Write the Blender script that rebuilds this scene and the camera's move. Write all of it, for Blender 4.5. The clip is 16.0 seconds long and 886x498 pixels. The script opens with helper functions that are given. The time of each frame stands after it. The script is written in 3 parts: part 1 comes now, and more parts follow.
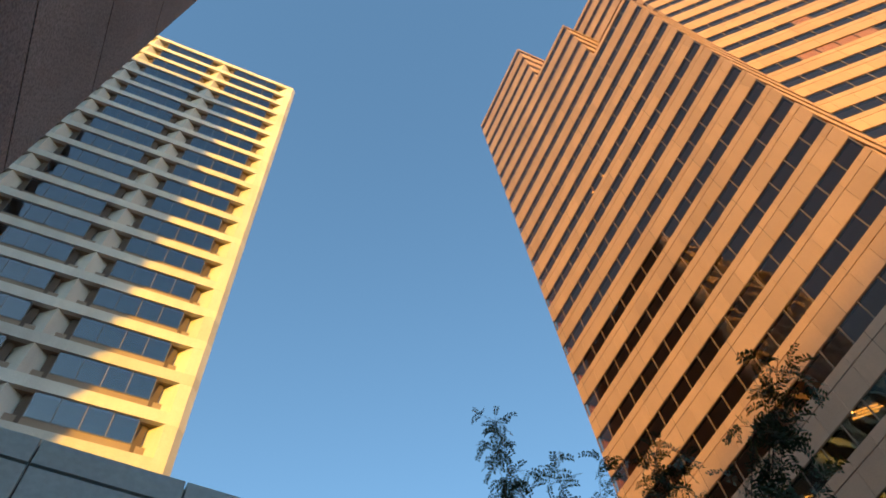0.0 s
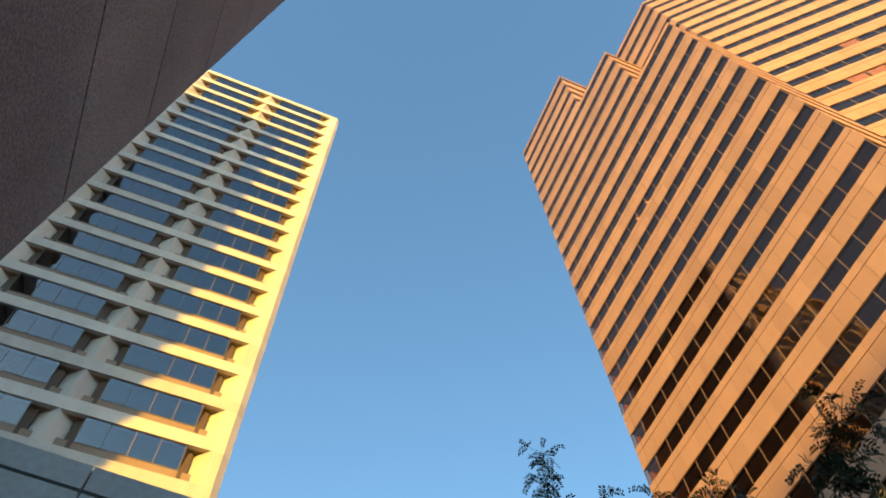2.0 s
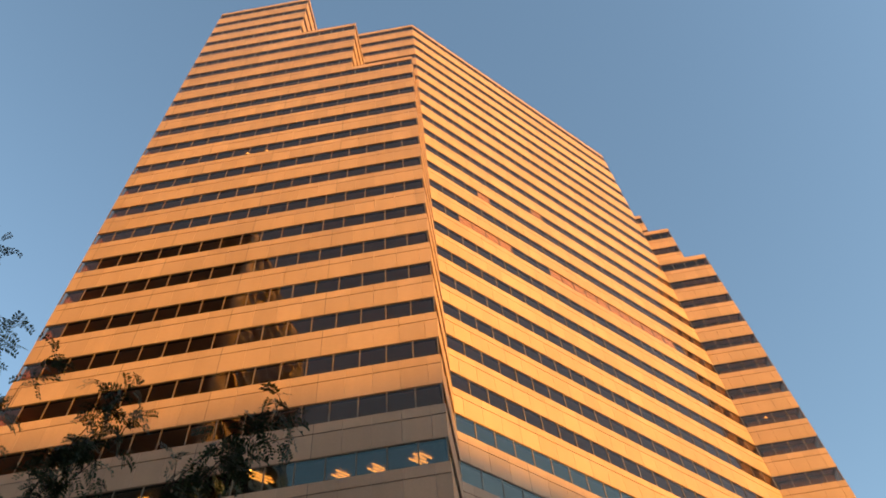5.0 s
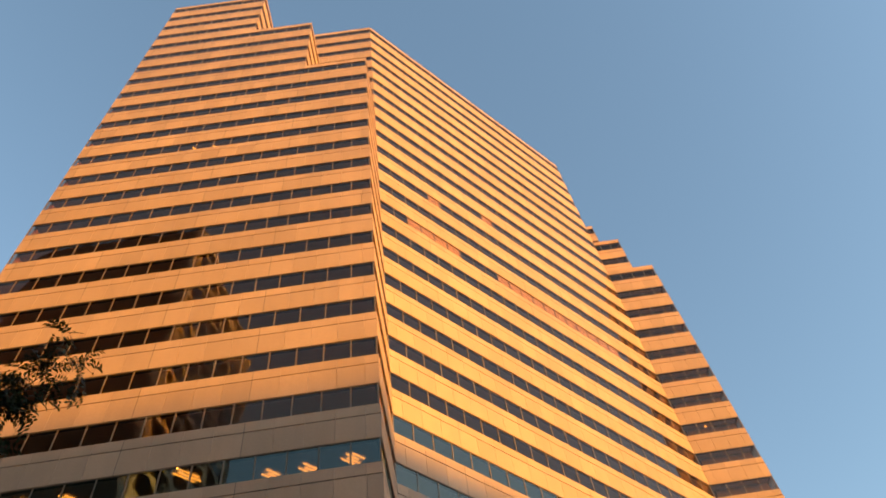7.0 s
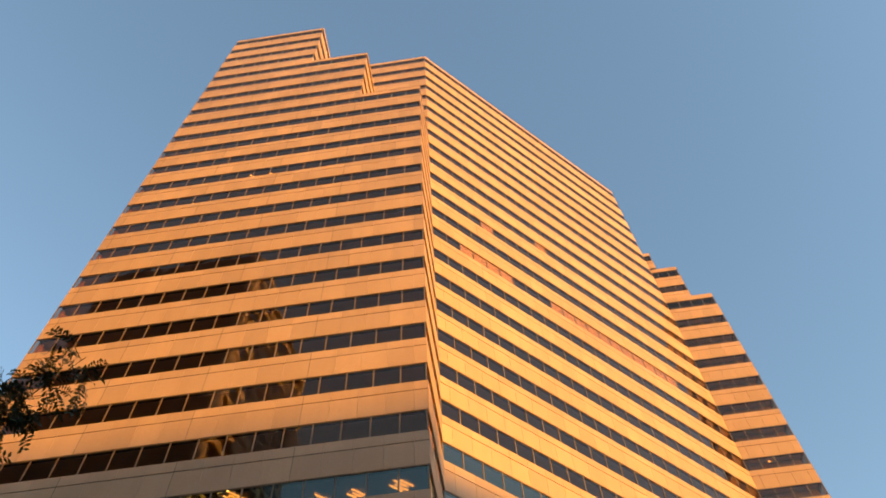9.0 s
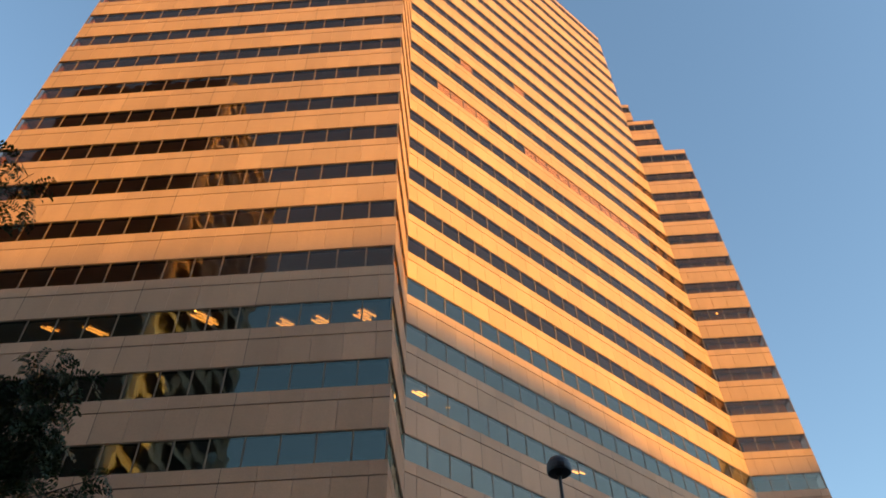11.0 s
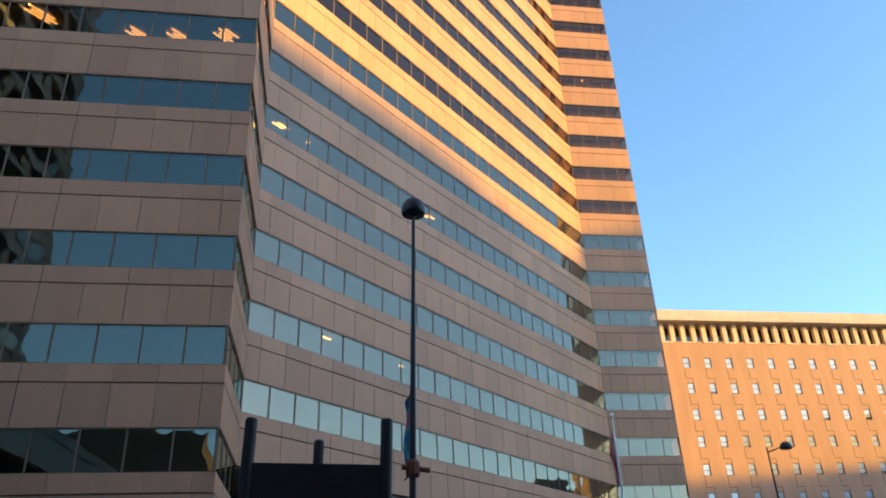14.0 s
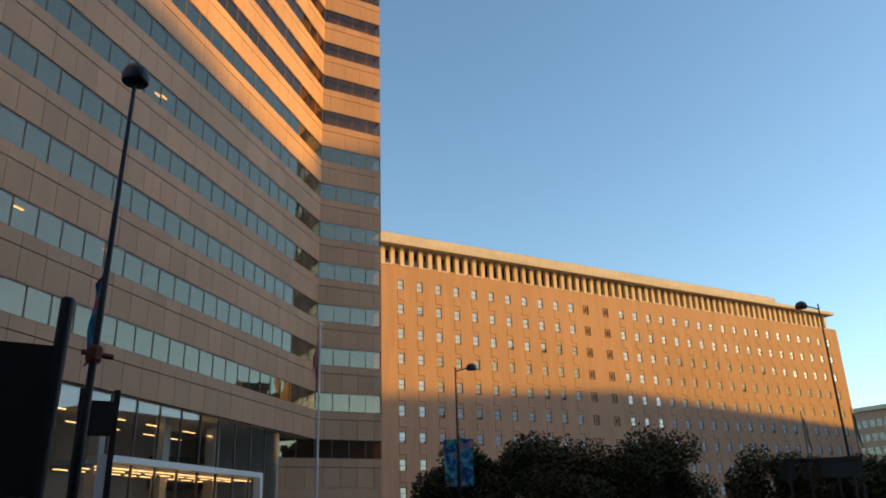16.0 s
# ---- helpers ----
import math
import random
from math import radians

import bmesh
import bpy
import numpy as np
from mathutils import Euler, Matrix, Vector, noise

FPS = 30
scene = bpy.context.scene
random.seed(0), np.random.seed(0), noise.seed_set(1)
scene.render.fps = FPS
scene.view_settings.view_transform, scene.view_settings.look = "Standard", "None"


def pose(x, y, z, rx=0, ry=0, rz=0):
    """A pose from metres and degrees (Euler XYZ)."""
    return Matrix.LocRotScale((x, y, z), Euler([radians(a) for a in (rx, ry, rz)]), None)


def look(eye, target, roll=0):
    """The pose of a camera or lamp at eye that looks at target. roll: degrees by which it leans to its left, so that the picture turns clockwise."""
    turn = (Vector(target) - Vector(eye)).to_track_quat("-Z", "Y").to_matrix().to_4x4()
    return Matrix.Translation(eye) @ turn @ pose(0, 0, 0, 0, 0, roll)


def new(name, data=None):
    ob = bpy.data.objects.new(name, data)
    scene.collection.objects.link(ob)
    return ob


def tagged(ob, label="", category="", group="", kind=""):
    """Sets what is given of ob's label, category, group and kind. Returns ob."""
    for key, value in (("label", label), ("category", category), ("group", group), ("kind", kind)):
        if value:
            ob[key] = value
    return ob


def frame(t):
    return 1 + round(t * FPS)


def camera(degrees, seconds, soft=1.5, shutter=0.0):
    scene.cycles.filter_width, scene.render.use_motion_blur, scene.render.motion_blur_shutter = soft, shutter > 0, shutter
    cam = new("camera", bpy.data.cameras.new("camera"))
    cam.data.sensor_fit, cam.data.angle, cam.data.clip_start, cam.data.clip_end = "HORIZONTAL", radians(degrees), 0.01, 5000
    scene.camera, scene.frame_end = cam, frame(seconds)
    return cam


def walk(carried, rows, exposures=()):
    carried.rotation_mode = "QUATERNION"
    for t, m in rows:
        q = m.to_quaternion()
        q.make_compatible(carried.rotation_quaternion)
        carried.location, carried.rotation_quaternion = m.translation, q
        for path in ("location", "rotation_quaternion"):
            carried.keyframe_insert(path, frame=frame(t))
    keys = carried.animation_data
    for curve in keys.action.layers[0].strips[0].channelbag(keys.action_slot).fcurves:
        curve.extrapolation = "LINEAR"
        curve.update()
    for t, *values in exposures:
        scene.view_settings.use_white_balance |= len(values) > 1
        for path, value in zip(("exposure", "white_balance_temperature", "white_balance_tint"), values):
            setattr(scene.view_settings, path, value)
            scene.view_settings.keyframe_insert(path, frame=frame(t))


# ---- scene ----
cam = camera(59.96, 16.0, soft=1.8)
# seconds, x, y, z, rx, ry, rz
PATH = [
    (0.0, -0.764, 0.050, 1.629, 152.110, 4.377, 66.116),
    (0.5, -0.780, 0.046, 1.623, 153.673, 3.962, 71.904),
    (1.0, -0.748, 0.066, 1.721, 154.492, 3.316, 71.754),
    (1.5, -0.751, 0.037, 1.724, 154.521, 2.307, 69.761),
    (2.0, -0.763, -0.007, 1.671, 154.209, 1.643, 67.658),
    (2.5, -0.775, -0.063, 1.618, 153.648, 1.632, 64.570),
    (3.0, -0.806, -0.139, 1.583, 152.853, 0.974, 56.972),
    (3.5, -0.813, -0.239, 1.617, 151.235, 0.061, 41.783),
    (4.0, -0.843, -0.314, 1.599, 149.794, -0.901, 25.570),
    (4.5, -0.947, -0.330, 1.581, 148.447, 1.724, 18.243),
    (5.0, -1.019, -0.259, 1.567, 146.257, 3.884, 9.002),
    (5.2, -0.946, -0.212, 1.586, 144.989, 4.232, 4.708),
    (7.3, -0.015, 0.497, 1.449, 147.541, 5.778, 6.755),
    (7.5, 0.056, 0.544, 1.455, 148.386, 4.914, 7.599),
    (8.0, 0.129, 0.639, 1.503, 149.104, 3.498, 8.455),
    (8.2, 0.136, 0.638, 1.525, 149.225, 3.257, 8.930),
    (10.3, 0.272, 0.672, 1.556, 143.101, 0.929, 5.021),
    (10.5, 0.290, 0.662, 1.577, 141.083, 1.122, 4.748),
    (11.0, 0.275, 0.670, 1.573, 136.708, 1.297, 3.796),
    (11.5, 0.283, 0.704, 1.592, 131.957, 1.750, 3.366),
    (12.0, 0.323, 0.784, 1.609, 127.253, 1.551, 2.836),
    (12.5, 0.304, 0.821, 1.582, 125.400, 1.210, 2.253),
    (13.0, 0.316, 0.846, 1.591, 122.874, 1.102, 1.849),
    (13.5, 0.275, 0.861, 1.625, 118.661, 1.403, 0.837),
    (13.7, 0.252, 0.907, 1.672, 118.047, 1.896, -1.689),
    (14.0, 0.226, 0.951, 1.678, 117.381, 2.207, -8.124),
    (14.5, 0.282, 0.962, 1.656, 116.691, 2.240, -18.724),
    (15.0, 0.328, 0.956, 1.617, 116.412, 2.212, -24.214),
    (15.5, 0.428, 1.016, 1.594, 112.881, 1.832, -27.349),
    (16.0, 0.475, 1.120, 1.617, 110.010, 1.849, -29.802),
]
walk(cam, [(r[0], pose(*r[1:])) for r in PATH],
     exposures=[(0.0, 1.22, 5850, -3), (0.5, 1.40, 5750, -5), (2.5, 1.42, 5900, -4), (3.5, 1.18, 6150, 1), (5.0, 1.29, 7050, 5), (8.0, 1.38, 7250, 5), (11.5, 1.32, 6300, 5), (13.0, 1.58, 5450, 5), (14.0, 1.62, 5500, 3), (14.5, 1.20, 5800, 2), (15.5, 0.90, 6050, 3), (16.0, 0.88, 6100, 3)])

# ---- light ----
SUN_EL, SUN_AZ = 11.0, 120.0
world = bpy.data.worlds.new("sky")
scene.world = world
world.use_nodes = True
wn = world.node_tree
sky = wn.nodes.new("ShaderNodeTexSky")
sky.sky_type = "NISHITA"
sky.sun_disc = False
sky.sun_elevation, sky.sun_rotation = radians(SUN_EL), radians(SUN_AZ)
sky.air_density, sky.dust_density, sky.ozone_density = 1.0, 0.35, 1.5
back = wn.nodes["Background"]
back.inputs["Strength"].default_value = 0.15
wn.links.new(sky.outputs[0], back.inputs["Color"])
sun = new("sun", bpy.data.lights.new("sun", "SUN"))
sun.data.energy, sun.data.angle, sun.data.color = 3.6, radians(0.9), (1.0, 0.475, 0.005)
to_sun = Vector((math.cos(radians(SUN_EL)) * math.sin(radians(SUN_AZ)), math.cos(radians(SUN_EL)) * math.cos(radians(SUN_AZ)), math.sin(radians(SUN_EL))))
sun.matrix_world = look(to_sun * 400, (0, 0, 0))


# ---- materials ----
def material(name):
    m = bpy.data.materials.new(name)
    m.use_nodes = True
    return m, m.node_tree.nodes, m.node_tree.links, m.node_tree.nodes["Principled BSDF"]


def ramp(nodes, links, src, a, b, lo=0.3, hi=0.7):
    r = nodes.new("ShaderNodeValToRGB")
    r.color_ramp.elements[0].position, r.color_ramp.elements[1].position = lo, hi
    r.color_ramp.elements[0].color, r.color_ramp.elements[1].color = (*a, 1), (*b, 1)
    links.new(src, r.inputs[0])
    return r.outputs[0]


def mixed(nodes, links, mode, fac, a, b):
    n = nodes.new("ShaderNodeMix")
    n.data_type, n.blend_type = "RGBA", mode
    for sock, v in ((n.inputs[0], fac), (n.inputs[6], a), (n.inputs[7], b)):
        if hasattr(v, "is_linked"):
            links.new(v, sock)
        elif isinstance(v, tuple):
            sock.default_value = (*v, 1)
        else:
            sock.default_value = v
    return n.outputs[2]


def rough_stuff(name, a, b, scale, rough=0.8, grain=60.0, bump=0.15, metal=0.0, vary="", streak=0.0, dist=0.01, speck=0.07):
    """Two-scale colour variation between a and b, a fine grain and its relief, at world size."""
    m, nodes, links, bsdf = material(name)
    co = nodes.new("ShaderNodeTexCoord")
    geo = nodes.new("ShaderNodeNewGeometry")
    big = nodes.new("ShaderNodeTexNoise")
    big.inputs["Scale"].default_value, big.inputs["Detail"].default_value = scale, 5
    links.new(geo.outputs["Position"], big.inputs["Vector"])
    fine = nodes.new("ShaderNodeTexNoise")
    fine.inputs["Scale"].default_value, fine.inputs["Detail"].default_value = grain, 3
    links.new(geo.outputs["Position"], fine.inputs["Vector"])
    col = ramp(nodes, links, big.outputs[0], a, b)
    speck = ramp(nodes, links, fine.outputs[0], (1 - speck,) * 3, (1 + speck,) * 3, 0.35, 0.65)
    col = mixed(nodes, links, "MULTIPLY", 1.0, col, speck)
    if streak:
        mp = nodes.new("ShaderNodeMapping")
        mp.inputs["Scale"].default_value = (1.2, 1.2, 0.12)
        links.new(geo.outputs["Position"], mp.inputs[0])
        st = nodes.new("ShaderNodeTexNoise")
        st.inputs["Scale"].default_value, st.inputs["Detail"].default_value = 1.0, 6
        links.new(mp.outputs[0], st.inputs["Vector"])
        dark = ramp(nodes, links, st.outputs[0], (1 - streak,) * 3, (1.0, 1.0, 1.0), 0.35, 0.6)
        col = mixed(nodes, links, "MULTIPLY", 1.0, col, dark)
    if vary:
        if vary == "object":
            rnd = nodes.new("ShaderNodeObjectInfo").outputs["Random"]
        else:
            rnd = geo.outputs["Random Per Island"]
        tone = ramp(nodes, links, rnd, (0.90, 0.89, 0.88), (1.08, 1.07, 1.06), 0.0, 1.0)
        col = mixed(nodes, links, "MULTIPLY", 1.0, col, tone)
    links.new(col, bsdf.inputs["Base Color"])
    bsdf.inputs["Roughness"].default_value, bsdf.inputs["Metallic"].default_value = rough, metal
    if bump:
        bp = nodes.new("ShaderNodeBump")
        bp.inputs["Strength"].default_value, bp.inputs["Distance"].default_value = bump, dist
        links.new(fine.outputs[0], bp.inputs["Height"])
        links.new(bp.outputs[0], bsdf.inputs["Normal"])
    return m


def window_glass(name, tint, gloss, wave=0.0, wave_scale=0.5, gloss_tint=(0.9, 0.95, 1.0)):
    """Tinted, coated glass: it lets some of the room through and mirrors the rest; panes bow a little."""
    m, nodes, links, bsdf = material(name)
    nodes.remove(bsdf)
    out = nodes["Material Output"]
    tr = nodes.new("ShaderNodeBsdfTransparent")
    tr.inputs[0].default_value = (*tint, 1)
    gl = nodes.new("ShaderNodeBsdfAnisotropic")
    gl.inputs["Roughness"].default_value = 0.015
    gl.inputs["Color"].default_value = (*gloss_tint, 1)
    lw = nodes.new("ShaderNodeLayerWeight")
    lw.inputs[0].default_value = 0.5
    pw_ = nodes.new("ShaderNodeMath")
    pw_.operation = "POWER"
    pw_.inputs[1].default_value = 5.0
    links.new(lw.outputs["Facing"], pw_.inputs[0])
    ma = nodes.new("ShaderNodeMath")
    ma.operation, ma.use_clamp = "MULTIPLY_ADD", True
    ma.inputs[1].default_value, ma.inputs[2].default_value = 1.0 - gloss, gloss
    links.new(pw_.outputs[0], ma.inputs[0])
    mx = nodes.new("ShaderNodeMixShader")
    links.new(ma.outputs[0], mx.inputs[0])
    links.new(tr.outputs[0], mx.inputs[1])
    links.new(gl.outputs[0], mx.inputs[2])
    links.new(mx.outputs[0], out.inputs[0])
    if wave:
        geo = nodes.new("ShaderNodeNewGeometry")
        no = nodes.new("ShaderNodeTexNoise")
        no.inputs["Scale"].default_value, no.inputs["Detail"].default_value = wave_scale, 1
        links.new(geo.outputs["Position"], no.inputs["Vector"])
        bp = nodes.new("ShaderNodeBump")
        bp.inputs["Strength"].default_value, bp.inputs["Distance"].default_value = 1.0, wave
        links.new(no.outputs[0], bp.inputs["Height"])
        links.new(bp.outputs[0], gl.inputs["Normal"])
    return m


def plain(name, color, rough=0.5, metal=0.0):
    m, nodes, links, bsdf = material(name)
    bsdf.inputs["Base Color"].default_value = (*color, 1)
    bsdf.inputs["Roughness"].default_value, bsdf.inputs["Metallic"].default_value = rough, metal
    return m


def glowing(name, color, strength):
    m, nodes, links, bsdf = material(name)
    bsdf.inputs["Base Color"].default_value = (*color, 1)
    bsdf.inputs["Emission Color"].default_value = (*color, 1)
    bsdf.inputs["Emission Strength"].default_value = strength
    return m


GRANITE_A, GRANITE_B = (0.378, 0.220, 0.138), (0.446, 0.264, 0.168)
M_granite = rough_stuff("pink_granite", GRANITE_A, GRANITE_B, 0.12, 0.62, 25.0, 0.08, vary="object", streak=0.06)
M_granite_far = rough_stuff("pink_granite_joined", GRANITE_A, GRANITE_B, 0.12, 0.62, 25.0, 0.08, vary="island", streak=0.06)
M_slab = rough_stuff("dark_joint", (0.05, 0.045, 0.042), (0.075, 0.065, 0.06), 0.5, 0.9)
M_ceiling = rough_stuff("ceiling_tile", (0.52, 0.44, 0.38), (0.60, 0.52, 0.46), 0.8, 0.9)
M_core = rough_stuff("office_core", (0.10, 0.085, 0.07), (0.16, 0.14, 0.12), 0.4, 0.9)
# upper rows: reflections painted warm through the mirror tint
M_tglass = window_glass("warm_reflection_glass", (0.80, 0.68, 0.60), 0.065, 0.012, 0.7, (1.0, 0.70, 0.56))
# low front rows: same glass, the reflected sky painted teal by its mirror tint
M_tglass_front = window_glass("sky_tinted_glass", (0.45, 0.42, 0.40), 0.10, 0.010, 0.7, (0.88, 1.0, 0.88))
# low slanted rows: same glass, yellowish horizon reflection put into the mirror tint
M_tglass_low = window_glass("horizon_tinted_glass", (0.70, 0.66, 0.62), 0.12, 0.008, 0.7, (1.0, 0.94, 0.76))
M_mullion = plain("bronze_bar", (0.155, 0.105, 0.072), 0.5, 0.2)
M_sealant = plain("brown_sealant", (0.13, 0.088, 0.062), 0.8)
M_blind = rough_stuff("tan_blind", (0.80, 0.66, 0.48), (0.86, 0.72, 0.53), 2.0, 0.9)
M_tube = glowing("office_light", (1.0, 0.46, 0.08), 2.4)
M_warm = glowing("lobby_light", (1.0, 0.55, 0.20), 1.7)
M_concrete = rough_stuff("white_concrete", (0.58, 0.53, 0.475), (0.65, 0.60, 0.54), 0.25, 0.85, 18.0, 0.1, vary="object", streak=0.1)
M_sill = rough_stuff("tan_sill", (0.25, 0.175, 0.125), (0.31, 0.225, 0.165), 0.5, 0.8)
# the recess shadow at the band ends is put into this dark colour
M_cheek = rough_stuff("shaded_cheek", (0.085, 0.055, 0.04), (0.12, 0.08, 0.055), 0.8, 0.8)
M_wglass = window_glass("grey_glass", (0.6, 0.62, 0.66), 0.075, 0.006, 0.5)
M_aggregate = rough_stuff("exposed_aggregate", (0.19, 0.158, 0.145), (0.26, 0.215, 0.20), 0.35, 0.9, 26.0, 0.6, vary="object", streak=0.12, dist=0.02, speck=0.3)
M_joint = plain("joint_dark", (0.02, 0.018, 0.018), 0.9)
M_fascia = rough_stuff("grey_green_metal", (0.46, 0.50, 0.48), (0.54, 0.58, 0.56), 0.4, 0.45, 9.0, 0.02, vary="object", streak=0.1)
M_brown = rough_stuff("tan_brick_facing", (0.405, 0.246, 0.160), (0.455, 0.281, 0.186), 0.05, 0.85, 6.0, 0.2, streak=0.1)
M_attic = rough_stuff("pale_limestone", (0.56, 0.45, 0.35), (0.64, 0.52, 0.41), 0.2, 0.8, 8.0, 0.08, streak=0.1)
M_pglass = window_glass("pale_glass", (0.94, 0.96, 0.98), 0.07, 0.004, 0.6)
M_parapet = rough_stuff("grey_roof_edge", (0.45, 0.41, 0.38), (0.52, 0.475, 0.44), 0.2, 0.8, 8.0, 0.08, streak=0.1)
# roller shades, their blue-grey standing in for sky reflected in the panes
M_shade = rough_stuff("sky_toned_roller_shade", (0.54, 0.57, 0.62), (0.64, 0.67, 0.72), 1.0, 0.9)
M_lobby = rough_stuff("grey_lobby_stone", (0.36, 0.34, 0.32), (0.44, 0.42, 0.40), 0.6, 0.7)
M_frame = plain("window_metal", (0.16, 0.13, 0.11), 0.5, 0.5)
M_black = rough_stuff("black_paint", (0.010, 0.010, 0.012), (0.016, 0.016, 0.018), 2.0, 0.45, 30.0, 0.03)
M_pole = rough_stuff("dark_pole_paint", (0.014, 0.015, 0.02), (0.022, 0.023, 0.03), 2.0, 0.4, 30.0, 0.03)
M_white = rough_stuff("white_metal", (0.66, 0.67, 0.68), (0.74, 0.75, 0.76), 0.6, 0.4, 20.0, 0.02)
M_grille = plain("brown_grille", (0.17, 0.10, 0.06), 0.8)
M_asphalt = rough_stuff("asphalt", (0.04, 0.04, 0.042), (0.065, 0.063, 0.06), 0.3, 0.95, 60.0, 0.4)
M_bark = rough_stuff("bark", (0.05, 0.04, 0.032), (0.09, 0.07, 0.055), 4.0, 0.9, 40.0, 0.5)
M_leaf = rough_stuff("locust_leaf", (0.035, 0.06, 0.022), (0.06, 0.09, 0.032), 1.5, 0.6, 30.0, 0.0, vary="island")
M_treeleaf = rough_stuff("street_tree_leaf", (0.036, 0.05, 0.02), (0.10, 0.065, 0.03), 0.25, 0.95, 20.0, 0.0, vary="island")


# ---- building blocks ----
class Mesh:
    """Collects boxes and prisms for one mesh."""

    def __init__(self):
        self.v, self.f = [], []

    def poly(self, pts):
        n = len(self.v)
        self.v += [tuple(p) for p in pts]
        self.f.append(tuple(range(n, n + len(pts))))

    def prism(self, ring, z0, z1):
        """ring: plan points, anticlockwise."""
        n, k = len(self.v), len(ring)
        self.v += [(x, y, z0) for x, y in ring] + [(x, y, z1) for x, y in ring]
        self.f.append(tuple(range(n + k - 1, n - 1, -1)))
        self.f.append(tuple(range(n + k, n + 2 * k)))
        for i in range(k):
            j = (i + 1) % k
            self.f.append((n + i, n + j, n + k + j, n + k + i))

    def box(self, x0, x1, y0, y1, z0, z1):
        self.prism([(x0, y0), (x1, y0), (x1, y1), (x0, y1)], z0, z1)

    def tube(self, a, b, r0, r1, sides=8):
        a, b = Vector(a), Vector(b)
        q = (b - a).to_track_quat("Z", "Y")
        n = len(self.v)
        for c, r in ((a, r0), (b, r1)):
            self.v += [tuple(c + q @ Vector((r * math.cos(t), r * math.sin(t), 0))) for t in [2 * math.pi * i / sides for i in range(sides)]]
        for i in range(sides):
            j = (i + 1) % sides
            self.f.append((n + i, n + j, n + sides + j, n + sides + i))
        self.f.append(tuple(range(n + sides - 1, n - 1, -1)))
        self.f.append(tuple(range(n + sides, n + 2 * sides)))

    def lathe(self, profile, sides=20, at=(0, 0, 0)):
        n = len(self.v)
        for r, z in profile:
            self.v += [(at[0] + r * math.cos(2 * math.pi * i / sides), at[1] + r * math.sin(2 * math.pi * i / sides), at[2] + z) for i in range(sides)]
        for k in range(len(profile) - 1):
            for i in range(sides):
                j = (i + 1) % sides
                self.f.append((n + k * sides + i, n + k * sides + j, n + (k + 1) * sides + j, n + (k + 1) * sides + i))
        self.f.append(tuple(range(n + sides - 1, n - 1, -1)))
        m = n + (len(profile) - 1) * sides
        self.f.append(tuple(range(m, m + sides)))

    def data(self, name, mat):
        me = bpy.data.meshes.new(name)
        me.from_pydata(self.v, [], self.f)
        me.materials.append(mat)
        me.update()
        return me


def part(name, mesh, mat, parent, label="", kind=""):
    ob = new(name, mesh.data(name, mat) if isinstance(mesh, Mesh) else mesh)
    ob.parent = parent
    return tagged(ob, label, kind=kind)


def thing(name, label, category, group="", kind="", at=(0, 0, 0), turn=0.0):
    ob = new(name)
    ob.matrix_world = pose(*at, 0, 0, turn)
    return tagged(ob, label, category, group, kind)


def single(name, mesh, mat, label, category, group="", kind="", at=(0, 0, 0)):
    ob = new(name, mesh.data(name, mat))
    ob.location = at
    return tagged(ob, label, category, group, kind)


class Face:
    """A facade: from a to b in plan, seen from its right-hand side; u runs along it, d is outward, z up."""

    def __init__(self, a, b):
        self.a, self.b = Vector(a), Vector(b)
        self.len = (self.b - self.a).length
        self.u = (self.b - self.a) / self.len
        self.n = Vector((self.u.y, -self.u.x))
        self.angle = math.atan2(self.u.y, self.u.x)

    def at(self, u, d):
        return self.a + self.u * u + self.n * d

    def box(self, mesh, u0, u1, d0, d1, z0, z1):
        mesh.prism([self.at(u0, d1), self.at(u1, d1), self.at(u1, d0), self.at(u0, d0)], z0, z1)

    def matrix(self, u, d, z):
        p = self.at(u, d)
        return Matrix.Translation((p.x, p.y, z)) @ Matrix.Rotation(self.angle, 4, "Z")


def piece(width, depth, height, name, mat):
    """A slab piece: x along the wall from 0, y inward from 0, z up from 0, with a small chamfer at the front."""
    m = Mesh()
    c = 0.012
    m.prism([(c, 0), (width - c, 0), (width, c), (width, depth), (0, depth), (0, c)], 0, height)
    return m.data(name, mat)


# ---- ground ----
g = Mesh()
g.poly([(-3000, -3000, 0), (3000, -3000, 0), (3000, 3000, 0), (-3000, 3000, 0)])
single("ground", g, M_asphalt, "dark grey asphalt street and plaza ground", "ground", kind="structure")

# ---- the striped granite tower ----
FLOOR, WIN, TOP0 = 3.93, 1.58, 12.94      # storey, window height, head of window row 0
XL, X1, X2, XC, YF, YM = -30.6, -17.6, -10.3, -3.56, 29.3, 35.75
XS, YS, XR, Y3, Y4 = 24.05, 63.36, 30.25, 69.3, 76.6
tower = thing("office_tower", "tall office tower banded with pink granite and dark ribbon windows", "building")


def head(k):
    return TOP0 + FLOOR * k


